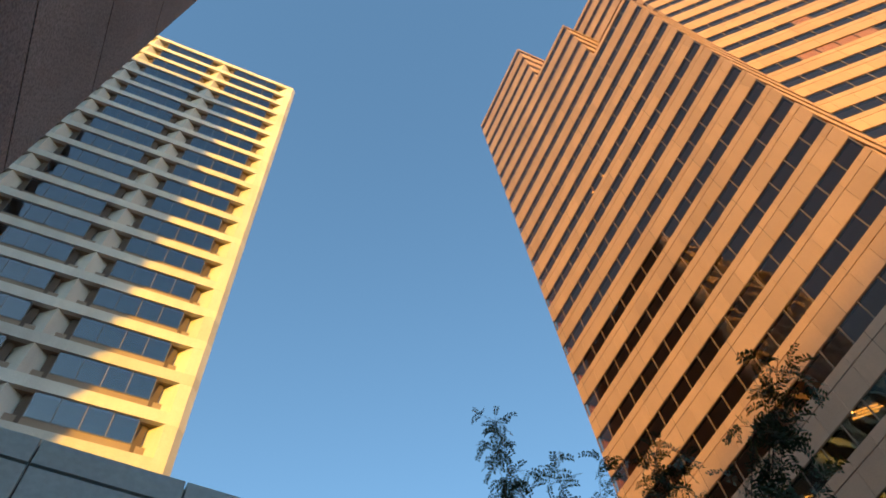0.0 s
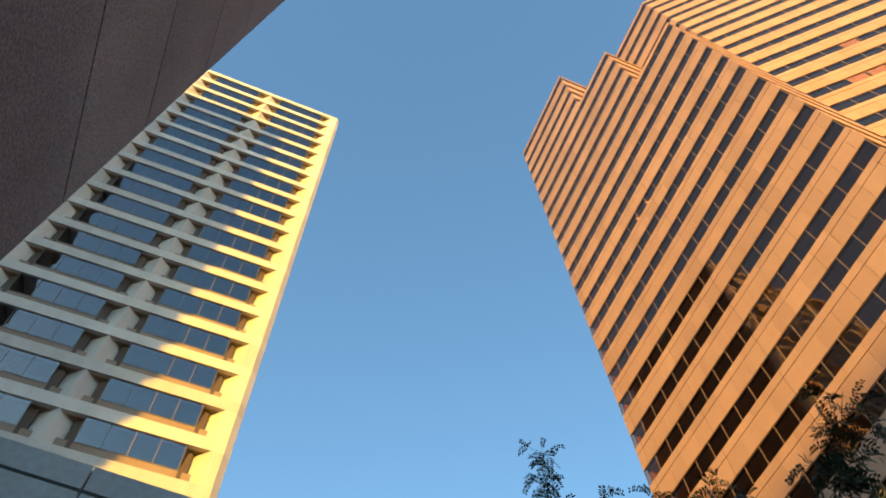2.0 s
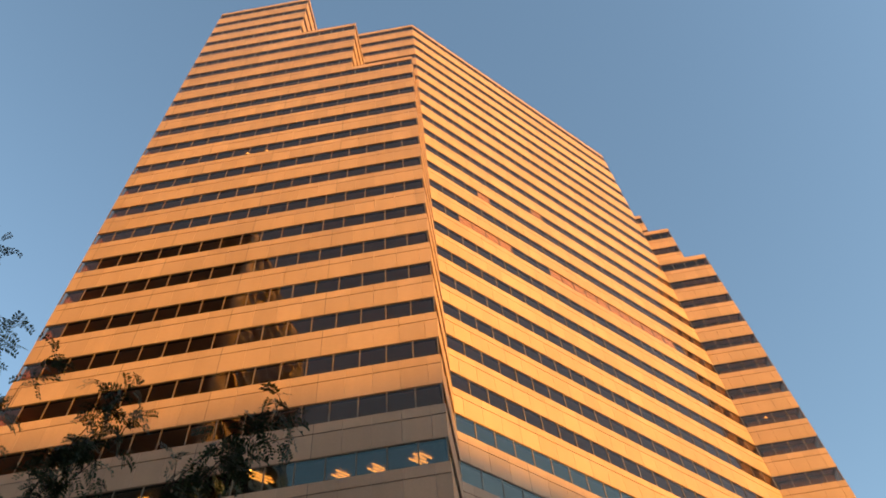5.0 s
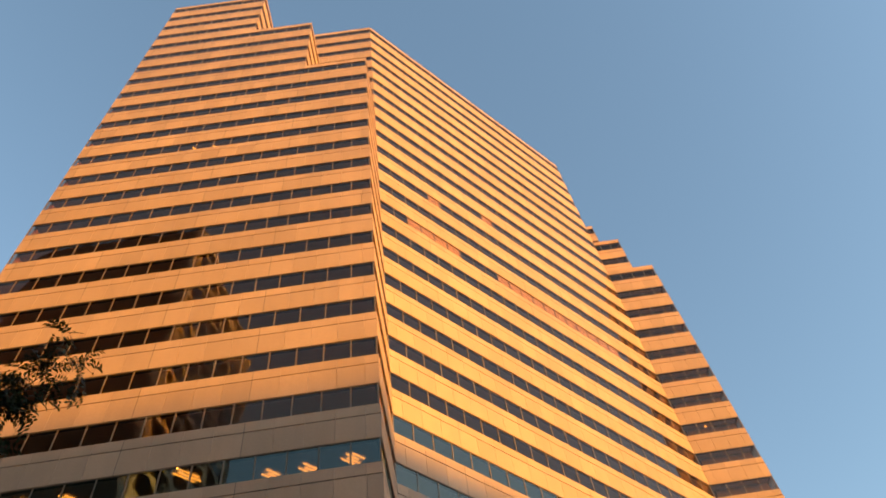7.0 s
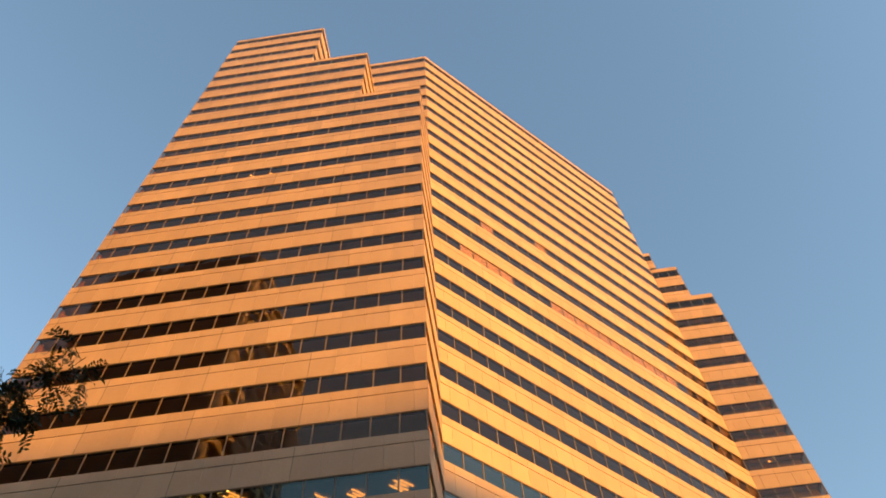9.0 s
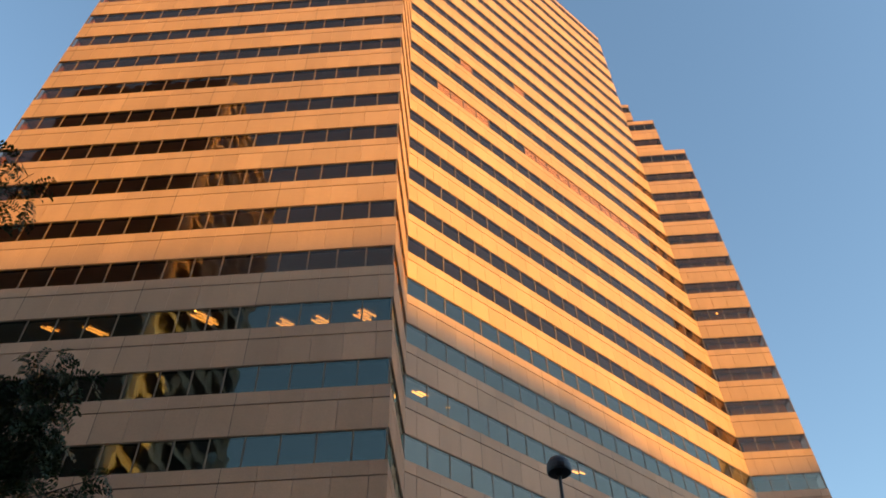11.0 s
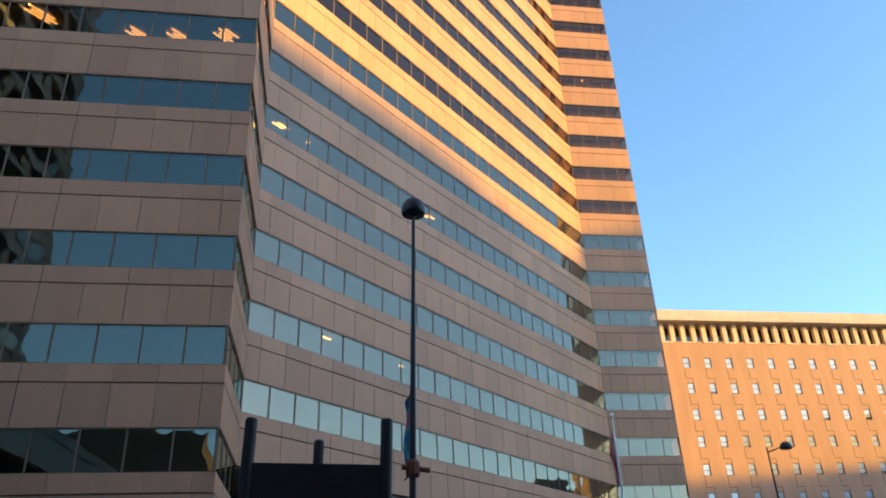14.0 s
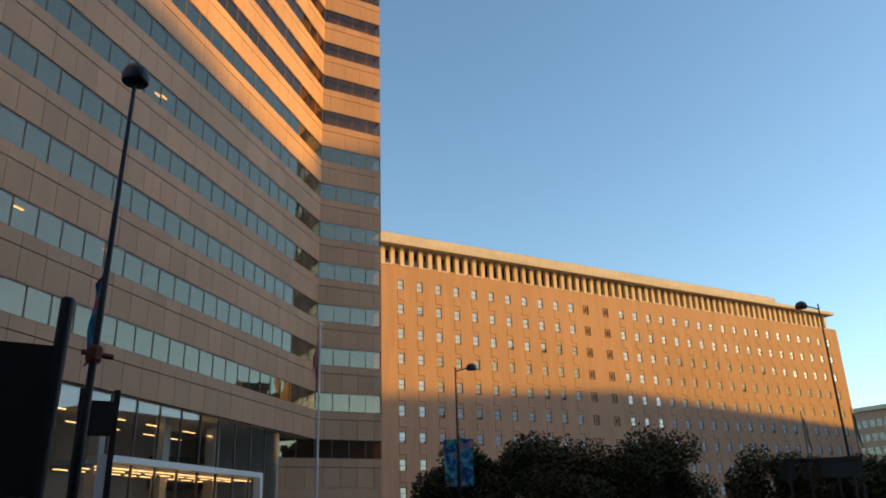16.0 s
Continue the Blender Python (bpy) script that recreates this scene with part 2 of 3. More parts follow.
# face, panes, first row, last row, whether the camera passes near
FACES = [
    (Face((XL, YF), (XC, YF)), 17, -1, 18, True),
    (Face((XC, YF), (XC, YM)), 4, -1, 18, True),
    (Face((XC, YM), (XS, YS)), 24, 0, 26, True),
    (Face((XS, YS), (XR, YS)), 4, -1, 18, True),
    (Face((XS - 8.0, YS), (XS, YS)), 5, -1, -1, False),
    (Face((XL, YF), (X2, YF)), 13, 19, 22, False),
    (Face((XL, YF), (X1, YF)), 8, 23, 26, False),
    (Face((X1, YF), (X1, YM)), 4, 23, 26, False),
    (Face((X2, YF), (X2, YM)), 4, 19, 22, False),
    (Face((X2, YM), (XC, YM)), 4, 19, 26, False),
    (Face((X1, YM), (X2, YM)), 5, 23, 26, False),
    (Face((XS, YS), (XS, Y3)), 4, 19, 26, False),
    (Face((XS, Y3), (XR, Y3)), 4, 19, 22, False),
    (Face((XS, Y4), (XR, Y4)), 4, 23, 26, False),
    (Face((XR, YS), (XR, 88.5)), 16, -1, 18, False),
    (Face((XR, Y3), (XR, 88.5)), 12, 19, 22, False),
    (Face((XR, Y4), (XR, 88.5)), 8, 23, 26, False),
]
# parapets: face, panels, the row they stand on
PARAPETS = [(Face((X2, YF), (XC, YF)), 4, 18), (Face((X1, YF), (X2, YF)), 5, 22)]
PARAPETS += [(f, n, k1) for f, n, k0, k1, near_by in FACES[1:] if k1 in (18, 22, 26) and f.a != Vector((XL, YF))]
PARAPETS += [(Face((XL, YF), (X1, YF)), 8, 26)]
UP = 0.68      # the strip of granite under each window


def inset(ring, d):
    """Moves every edge of an anticlockwise plan ring inward by d."""
    out, k = [], len(ring)
    for i in range(k):
        p, q, r = (Vector(ring[(i + j) % k]) for j in (-1, 0, 1))
        e0, e1 = (q - p).normalized(), (r - q).normalized()
        n0, n1 = Vector((-e0.y, e0.x)), Vector((-e1.y, e1.x))
        s = (n0 + n1)
        out.append(tuple(q + s * (d / (1 + n0.dot(n1)))))
    return out


def plan_of(k):
    """The tower's plan at window row k; the lobby cuts into the lowest."""
    if k == -1:
        return [(XL, YF), (XC, YF), (XC, YM), (XC - 7.1, YM + 7.1), (XS - 14.2, YS), (XR, YS), (XR, 88.5), (XL, 88.5)]
    if k <= 18:
        return [(XL, YF), (XC, YF), (XC, YM), (XS, YS), (XR, YS), (XR, 88.5), (XL, 88.5)]
    if k <= 22:
        return [(XL, YF), (X2, YF), (X2, YM), (XC, YM), (XS, YS), (XS, Y3), (XR, Y3), (XR, 88.5), (XL, 88.5)]
    return [(XL, YF), (X1, YF), (X1, YM), (XC, YM), (XS, YS), (XS, Y4), (XR, Y4), (XR, 88.5), (XL, 88.5)]


core = Mesh()
core.box(-22, -8, 42, 80, 0, 114.0)
core.box(-8, 10, 66, 82, 0, 114.0)
core.box(XS + 0.6, XR - 0.4, YS + 0.9, YS + 1.1, 0, 84.0)
core.box(XS + 1.0, XR - 1.4, YS + 2.0, 87, 0, 84.0)
part("core", core, M_core, tower)
for k in range(-1, 28):
    m = Mesh()
    lo = head(k) - FLOOR if k > -1 else head(-1) - FLOOR
    up = head(k) - WIN
    ring = inset(plan_of(min(k, 26)), 0.16)
    if k == 27:
        up = head(26) + 0.55
    m.prism(ring, lo, up)
    part("floor_slab", m, M_slab, tower)
    if k > -1:
        m = Mesh()
        m.prism(inset(plan_of(min(k, 26)), 0.3), lo - 0.03, lo - 0.002)
        part("ceiling_board", m, M_ceiling, tower)
for k in (18, 22):
    m = Mesh()
    m.prism(inset(plan_of(k), 0.16), head(k) + 0.004, head(k) + 0.55)
    part("roof_slab", m, M_slab, tower)
# the walls behind, and the closed base
m = Mesh()
m.box(XL, XL + 0.3, YF + 0.4, 88.4, 0, 115.0)
m.box(XL + 0.3, XR - 0.4, 88.1, 88.4, 0, 115.0)
part("back_wall", m, M_granite_far, tower)

joined_panel, joined_glass, joined_low, mullions, sealant = Mesh(), Mesh(), Mesh(), Mesh(), Mesh()
GAP = 0.06      # the open joint under the sill strip
for f, n, k0, k1, near_by in FACES:
    w = f.len / n
    # the granite joints stand halfway between the window bars
    cuts = [0.0] + [(j + 0.5) * w for j in range(n)] + [f.len]
    lowers, uppers = {}, {}
    slanted = f.b == Vector((XS, YS)) or f.a == Vector((XS, YS))
    if near_by:
        for wide in (w, w / 2):
            lowers[round(wide, 3)] = piece(wide - 0.018, 0.15, FLOOR - WIN - UP - GAP, "panel", M_granite)
            uppers[round(wide, 3)] = piece(wide - 0.018, 0.15, UP, "sill_panel", M_granite)
        pm = Mesh()
        pm.box(0, w - 0.06, 0, 0.012, 0, WIN - 0.06)
        pane_low = pm.data("pane", M_tglass_low if slanted else M_tglass_front)
    for k in range(k0, k1 + 1):
        h = head(k)
        for ua, ub in zip(cuts[:-1], cuts[1:]):
            if near_by and k <= 3:
                part("panel", lowers[round(ub - ua, 3)], None, tower).matrix_local = f.matrix(ua + 0.009, 0, h - FLOOR)
            else:
                f.box(joined_panel, ua + 0.009, ub - 0.009, -0.15, 0, h - FLOOR, h - WIN - UP - GAP)
            if near_by and k <= 1:
                part("sill_panel", uppers[round(ub - ua, 3)], None, tower).matrix_local = f.matrix(ua + 0.009, 0, h - WIN - UP)
            else:
                f.box(joined_panel, ua + 0.009, ub - 0.009, -0.15, 0, h - WIN - UP, h - WIN)
        for j in range(n):
            u = j * w
            if near_by and k <= 4:
                part("pane", pane_low, None, tower).matrix_local = f.matrix(u + 0.03, -0.07, h - WIN + 0.03)
            else:
                f.box(joined_low if slanted and k <= 6 else joined_glass, u + 0.03, u + w - 0.03, -0.085, -0.07, h - WIN + 0.03, h - 0.03)
            f.box(mullions, u - 0.035, u + 0.035, -0.12, -0.045, h - WIN + 0.002, h - 0.002)
            if (n - j - 1) % 4 == 0 and j < n - 1:
                f.box(sealant, cuts[j + 1] - 0.017, cuts[j + 1] + 0.017, -0.12, 0.003, h - FLOOR, h - WIN)
        f.box(mullions, 0.0, f.len, -0.11, -0.05, h - 0.05, h - 0.003)
        f.box(mullions, 0.0, f.len, -0.11, -0.05, h - WIN + 0.003, h - WIN + 0.04)
    if k0 == -1:
        base = Mesh()
        f.box(base, 0.0, f.len, -0.3, -0.02, 0, head(-1) - FLOOR - 0.01)
        part("base_wall", base, M_granite_far, tower)
for f, n, k in PARAPETS:
    w = f.len / n
    for j in range(n):
        f.box(joined_panel, j * w + 0.009, j * w + w - 0.009, -0.22, 0, head(k), head(k) + 0.85)
part("sealant_joint", sealant, M_sealant, tower, "dark sealed expansion joints", kind="stuff")
part("upper_panel", joined_panel, M_granite_far, tower, kind="stuff")
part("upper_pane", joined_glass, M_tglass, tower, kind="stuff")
part("middle_pane", joined_low, M_tglass_low, tower, kind="stuff")
part("mullion", mullions, M_mullion, tower, "thin dark bronze window bars", kind="stuff")

# window blinds drawn down on the slanted face
R = FACES[2][0]
RW = R.len / 24


def blind(k, first, last, drop):
    for j in range(first, last):
        m = Mesh()
        R.box(m, j * RW + 0.07, j * RW + RW - 0.07, -0.14, -0.12, head(k) - WIN * drop, head(k) - 0.04)
        part("blind", m, M_blind, tower, "tan window blind drawn down")


blind(13, 2, 4, 0.98)
blind(13, 4, 6, 0.92)
blind(13, 9, 20, 0.9)
blind(15, 4, 5, 0.97)
blind(16, 9, 10, 0.97)

# ceiling light fittings seen through the lower windows


def fitting(x, y, k, long, rows_):
    """Bright tubes side by side under a ceiling, running slantwise across the plan."""
    m = Mesh()
    run = Face((x, y), (x + 1, y + 1))
    z = head(k) - 0.10
    for i in range(rows_):
        d = (i - (rows_ - 1) / 2) * 0.21
        shift = 0.22 * (i % 2)
        run.box(m, shift - long / 2, shift + long / 2, d - 0.04, d + 0.04, z, z + 0.045)
    part("ceiling_light", m, M_tube, tower, "lit yellow ceiling light fitting")


for x, y, long, count in ((-21.9, 30.0, 0.6, 2), (-19.6, 30.4, 1.1, 2), (-13.6, 29.95, 1.25, 3), (-9.5, 30.8, 0.8, 3), (-7.6, 30.75, 0.8, 3), (-5.3, 30.45, 0.8, 4)):
    fitting(x, y, 4, long, count)
for u, long, count in ((1.7, 0.8, 2), (4.0, 0.2, 1), (15.6, 0.7, 2)):
    p = R.at(u, -0.9)
    fitting(p.x, p.y, 4, long, count)
p = R.at(6.0, -0.9)
fitting(p.x, p.y, 1, 0.7, 1)
p = R.at(12.4, -0.9)
fitting(p.x, p.y, 1, 0.35, 1)
for x in (-19.9, -18.1):
    fitting(x, YF + 0.6, 14, 0.3, 1)
p = FACES[3][0].at(2.7, -0.7)
fitting(p.x, p.y, 11, 0.3, 1)

# ---- the lobby under the slanted face ----
LOB0, LOB1 = 5.0, 33.2
lobby = thing("glass_lobby", "tall glazed lobby with a white portal and warm ceiling lights", "lobby")
lobby_glass = window_glass("clear_glass", (0.85, 0.87, 0.88), 0.10, 0.0, 0.5)
PW = (LOB1 - LOB0) / 13
lp = Mesh()
lp.box(0, PW - 0.05, 0, 0.02, 0, 8.85)
lp = lp.data("lobby_pane", lobby_glass)
for j in range(13):
    part("pane", lp, None, lobby).matrix_local = R.matrix(LOB0 + j * PW + 0.025, -0.35, 0.05)
    m = Mesh()
    R.box(m, LOB0 + j * PW - 0.03, LOB0 + j * PW + 0.03, -0.46, -0.3, 0, 8.95)
    part("glazing_bar", m, M_frame, lobby)
m = Mesh()
R.box(m, 13.0, 29.8, -0.3, 0.25, 5.40, 5.75)
R.box(m, 13.0, 13.35, -0.3, 0.25, 0, 5.395)
R.box(m, 29.45, 29.8, -0.3, 0.25, 0, 5.395)
part("portal_frame", m, M_white, lobby, "white metal entrance portal frame")
m = Mesh()
R.box(m, 4.0, 34.0, -9.6, -9.3, 0, 8.9)
R.box(m, 4.0, 4.3, -9.3, -0.5, 0, 8.9)
R.box(m, 33.3, 33.6, -9.3, -0.5, 0, 8.9)
part("lobby_wall", m, M_lobby, lobby, "grey stone lobby wall")
m = Mesh()
R.box(m, 12.5, 30.5, -5.5, -0.6, 5.3, 5.5)
part("lobby_ceiling", m, M_ceiling, lobby)
for u in [14 + 1.5 * i for i in range(11)]:
    for d in (-1.2, -2.4, -3.8):
        m = Mesh()
        R.box(m, u, u + 1.05, d - 0.04, d + 0.04, 5.24, 5.296)
        part("ceiling_light", m, M_warm, lobby, "lit warm linear light")
m = Mesh()
R.box(m, 13.4, 29.4, -0.55, -0.47, 5.15, 5.22)
part("cove_light", m, M_warm, lobby, "warm cove light strip inside the portal")
for u in (7.0, 9.5, 12.0, 17.0, 20.5, 24.5, 27.5):
    for d in (-3.0, -6.0):
        m = Mesh()
        R.box(m, u, u + 1.4, d - 0.04, d + 0.04, 8.27, 8.33)
        part("pendant_light", m, M_warm, lobby, "lit warm linear pendant light")
for u in (10.5, 16.0, 22.0, 28.0):
    m = Mesh()
    R.box(m, u, u + 0.7, -3.4, -2.7, 0, 8.9)
    part("column", m, M_white, lobby, "white lobby column")

# ---- the white concrete tower ----
XW, WF, WB = -31.85, 3.64, 35.63
BAYS = [(-8.4 * i - 8.4, -8.4 * i) for i in range(3)]
KW0, KW1 = -9, 18
white = thing("concrete_tower", "white concrete office tower with deep recessed window bands", "building")
DEPTH = 0.75
WEND = -25.9
wall = Mesh()
wall.box(XW - 24, XW - DEPTH - 4.5, WEND, 0.2, 0, WB + WF * KW1 + 1.0)
wall.box(XW - 24, XW - 0.3, WEND - 0.3, WEND + 0.2, 0, WB + WF * KW1 + 0.9)
part("body", wall, M_concrete, white)
wall = Mesh()
wall.box(XW - 24, XW - 1.21, 0.35, 0.95, 0, WB + WF * KW1 + 0.9)
part("end_wall", wall, M_slab, white, "dark glazed end wall")
SP, TOPD, BOTD = 0.98, 0.10, 0.46      # spandrel height; the panes lean out, from BOTD back at the foot to TOPD at the head
GW = 1.45                              # from a pier's axis to the glass
pw = (8.4 - 2 * GW) / 4


def leaning(mesh, y0, y1, z0, z1, zlo, zhi, t):
    """A slab t thick that follows the lean of the glazing."""
    def back(z):
        return XW - BOTD + (BOTD - TOPD) * (z - zlo) / (zhi - zlo)
    n = len(mesh.v)
    for z in (z0, z1):
        mesh.v += [(back(z), y0, z), (back(z), y1, z), (back(z) - t, y1, z), (back(z) - t, y0, z)]
    for q in ((0, 1, 5, 4), (1, 2, 6, 5), (2, 3, 7, 6), (3, 0, 4, 7), (3, 2, 1, 0), (4, 5, 6, 7)):
        mesh.f.append(tuple(n + a for a in q))


wjoin, bar_field = Mesh(), Mesh()
for k in range(KW0, KW1 + 1):
    zb = WB + WF * k
    m = Mesh()
    m.prism([(XW - 0.3, WEND), (XW, WEND), (XW, 0.58), (XW - 0.40, 0.98), (XW - 1.2, 0.98), (XW - 1.2, 0.6), (XW - 0.3, 0.4)], zb, zb + SP)
    part("spandrel", m, M_concrete, white)
    if k == KW1:
        continue
    z0, z1 = zb + SP, zb + WF
    g0, g1 = z0 + 1.02, z1 - 0.03
    sl = Mesh()
    sl.box(XW - 5.4, XW - 0.304, WEND + 0.2, 0.2, zb + 0.004, z0 - 0.05)
    sl.box(XW - 2.0, XW - BOTD - 0.03, WEND + 0.2, 0.2, z0 - 0.049, g0)
    part("sill_wall", sl, M_sill, white, "brown panel under the window band")
    for y0, y1 in BAYS:
        for s, ya in ((1, y0), (-1, y1)):
            # window cheek, coloured dark for the shade in the recess
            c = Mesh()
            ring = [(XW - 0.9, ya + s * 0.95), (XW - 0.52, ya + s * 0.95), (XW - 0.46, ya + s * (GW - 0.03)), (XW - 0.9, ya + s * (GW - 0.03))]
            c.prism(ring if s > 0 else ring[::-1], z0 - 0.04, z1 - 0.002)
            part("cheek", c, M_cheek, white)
        for j in range(4):
            ya = y0 + GW + j * pw
            target = Mesh() if k >= 0 else wjoin
            leaning(target, ya + 0.025, ya + pw - 0.025, g0 + 0.03, g1, g0, z1, 0.012)
            if k >= 0:
                part("pane", target, M_wglass, white)
        for j in range(5):
            ya = y0 + GW + j * pw
            leaning(bar_field, ya - 0.022, ya + 0.022, g0 + 0.001, g1, g0, z1, 0.07)
        leaning(bar_field, y0 + GW + 0.03, y1 - GW - 0.03, g0 + 0.002, g0 + 0.05, g0, z1, 0.06)
    for yc in (-8.4, -16.8):
        p = Mesh()
        p.prism([(XW - 0.03, yc), (XW - 0.95, yc + 1.15), (XW - 0.95, yc - 1.15)], z0 + 0.001, z1 - 0.001)
        part("pier", p, M_concrete, white, "faceted white concrete pier")
    p = Mesh()
    p.prism([(XW - 0.01, -0.12), (XW - 0.01, 0.57), (XW - 0.41, 0.97), (XW - 1.1, 0.97), (XW - 1.1, -1.1), (XW - 0.85, -1.1)], z0 + 0.001, z1 - 0.001)
    part("corner_pier", p, M_concrete, white)
    p = Mesh()
    p.prism([(XW - 0.01, WEND + 0.01), (XW - 0.01, WEND + 1.0), (XW - 0.85, WEND + 1.8), (XW - 0.85, WEND + 0.01)], z0 + 0.001, z1 - 0.001)
    part("corner_pier", p, M_concrete, white)
part("lower_pane", wjoin, M_wglass, white, kind="stuff")
part("glazing_bar", bar_field, M_frame, white, "thin dark window bars", kind="stuff")
m = Mesh()
m.box(XW - 24, XW - 0.35, WEND + 0.1, 0.38, WB + WF * KW1 + 0.3, WB + WF * KW1 + 1.0)
part("roof", m, M_concrete, white)

# ---- the near wall of rough precast panels ----
NEAR_TOP = 36.0
WY, WX = -2.7, -5.75
near = thing("wall_south", "dark brown exposed-aggregate precast concrete wall with open joints", "wall", kind="structure")
m = Mesh()
m.box(WX + 0.05, 29.95, -10, WY - 0.14, 0, NEAR_TOP)
part("backing", m, M_joint, near)
zs = [3.6, 7.0, 10.45] + [13.6 + 3.72 * i for i in range(6)] + [NEAR_TOP]
for a, b in zip([0.0] + zs[:-1], zs):
    for c in range(3):
        x0 = WX + c * 12.0
        m = Mesh()
        m.box(x0 + 0.022, min(x0 + 11.978, 30), WY - 0.13, WY, a + 0.022, b - 0.022)
        part("panel", m, M_aggregate, near)
    m = Mesh()
    m.box(WX, WX + 0.045, -10, WY - 0.135, a + 0.015, b - 0.015)
    part("end_panel", m, M_aggregate, near)

# ---- the dark tower set back behind that wall ----
dark = thing("dark_tower", "dark brown concrete tower with ribbon windows, set back from the street", "building")
m = Mesh()
m.box(-5.5, 1.25, -61.75, -24.25, 36.0, 96.3)
part("body", m, M_core, dark)
m = Mesh()
m.box(-5.4, 1.2, -61.7, -24.3, 0.0, 35.99)
part("base", m, M_aggregate, dark)
for k in range(16):
    z = 36.0 + 3.78 * k
    m = Mesh()
    for x0, x1, y0, y1 in ((-5.75, -5.5, -62, -24), (1.25, 1.5, -62, -24), (-5.5, 1.25, -24.25, -24), (-5.5, 1.25, -62, -61.75)):
        m.box(x0, x1, y0, y1, z + 0.005, z + 2.2 if k < 15 else 96.4)
    part("spandrel", m, M_aggregate, dark)
    m = Mesh()
    m.box(-5.62, -5.51, -61.7, -24.3, z + 2.21, z + 3.77)
    if k < 15:
        part("window_band", m, M_wglass, dark)

# ---- low building with a metal fascia ----
LOWTOP = 10.93
low = thing("low_building", "low building with grey-green metal fascia over dark glazing", "building", at=(0, 0, -0.08))
LF = Face((-9.85, -6.0), (-11.9, 29.2))      # outward is +x
PNL = LF.len / 16
fp, fs = piece(PNL - 0.03, 0.12, 1.42, "fascia_panel", M_fascia), piece(PNL - 0.03, 0.14, 0.48, "coping_panel", M_fascia)
gm = Mesh()
gm.box(0, PNL / 2 - 0.05, 0, 0.015, 0, 3.0)
gp = gm.data("pane", M_wglass)
for j in range(16):
    part("fascia_panel", fp, None, low).matrix_local = LF.matrix(j * PNL + 0.015, 0, 8.98)
    part("coping_panel", fs, None, low).matrix_local = LF.matrix(j * PNL + 0.015, 0.02, LOWTOP - 0.48)
    for h in (0, 1):
        part("pane", gp, None, low).matrix_local = LF.matrix(j * PNL + h * PNL / 2 + 0.025, -0.16, 5.85)
    part("lower_panel", fp, None, low).matrix_local = LF.matrix(j * PNL + 0.015, 0, 4.36)
m = Mesh()
LF.box(m, 0, LF.len, -0.5, -0.125, 8.9, LOWTOP - 0.02)
LF.box(m, 0, LF.len, -0.3, -0.1, 8.88, 8.96)
LF.box(m, 0, LF.len, -0.5, -0.125, 4.3, 5.8)
for j in range(33):
    LF.box(m, j * PNL / 2 - 0.025, j * PNL / 2 + 0.025, -0.26, -0.08, 5.81, 8.87)
part("dark_frame", m, M_mullion, low)
m = Mesh()
LF.box(m, LF.len - 1.15, LF.len, -0.6, 0.01, 0.0, 8.97)
part("end_pier", m, M_fascia, low)
m = Mesh()
LF.box(m, 0, LF.len, -9.0, -0.51, 8.9, LOWTOP - 0.1)
LF.box(m, 0, LF.len, -9.0, -0.51, 4.3, 5.8)
LF.box(m, 0, LF.len, -9.0, -8.6, 0, 8.8)
part("body", m, M_core, low)
for u in (24.0, 26.4, 29.0, 31.2):
    m = Mesh()
    LF.box(m, u, u + 0.9, -3.1, -2.95, 8.78, 8.84)
    part("ceiling_light", m, M_warm, low, "lit warm ceiling light")

# ---- tan office block across the street ----
YP, PX0, PX1, PZ = 107.82, 47.0, 170.0, 42.7
block = thing("tan_office_block", "long tan office block with small windows and colonnaded attic", "building")
WP, HP, WWID, WHEI = 3.53, 4.06, 1.12, 1.72
cols = [55.0 + WP * i for i in range(11)] + [102.6 + WP * i for i in range(19)]
decor = [93.8, 98.6]
rows = [40.05 - HP * i for i in range(10)]
m = Mesh()
# wall with real openings: piers between the window columns, and pieces between the rows
edges = sorted([c - WWID / 2 for c in cols + decor] + [c + WWID / 2 for c in cols + decor])
xs = [PX0] + edges + [PX1]
for i in range(0, len(xs), 2):
    m.box(xs[i], xs[i + 1], YP, YP + 0.6, 0, PZ)
zz = [0.0]
for r in reversed(rows):
    zz += [r - WHEI, r]
zz += [PZ]
for c in cols + decor:
    for i in range(0, len(zz), 2):
        m.box(c - WWID / 2, c + WWID / 2, YP + 0.003, YP + 0.597, zz[i], zz[i + 1])
part("wall", m, M_brown, block)
m = Mesh()
m.box(PX0, PX1, YP + 2.5, YP + 24, 0, PZ)
m.box(PX0 + 0.2, PX1 - 0.2, YP + 0.62, YP + 2.5, PZ - 0.3, PZ - 0.05)
for r in rows:
    m.box(PX0 + 0.2, PX1 - 0.2, YP + 0.62, YP + 2.5, r - WHEI - 1.0, r - WHEI - 0.7)
m.box(PX1 - 0.6, PX1, YP + 0.6, YP + 2.5, 0, PZ)
part("body", m, M_brown, block)
fm, pn, sh, dk = Mesh(), Mesh(), [], Mesh()
for x0, x1, z0, z1 in ((-0.56, -0.47, 0, 1.72), (0.47, 0.56, 0, 1.72), (-0.47, 0.47, 0, 0.1), (-0.47, 0.47, 1.62, 1.72), (-0.47, 0.47, 0.78, 0.85)):
    fm.box(x0, x1, 0, 0.1, z0, z1)
fm = fm.data("window", M_frame)
pn.box(-0.47, 0.47, 0.03, 0.045, 0.1, 1.62)
pn = pn.data("pane", M_pglass)
for drop in (1.15, 1.4, 1.5, 1.52):
    s = Mesh()
    s.box(-0.46, 0.46, 0.052, 0.062, 1.62 - drop, 1.62)
    sh.append(s.data("shade", M_shade))
rng = random.Random(5)
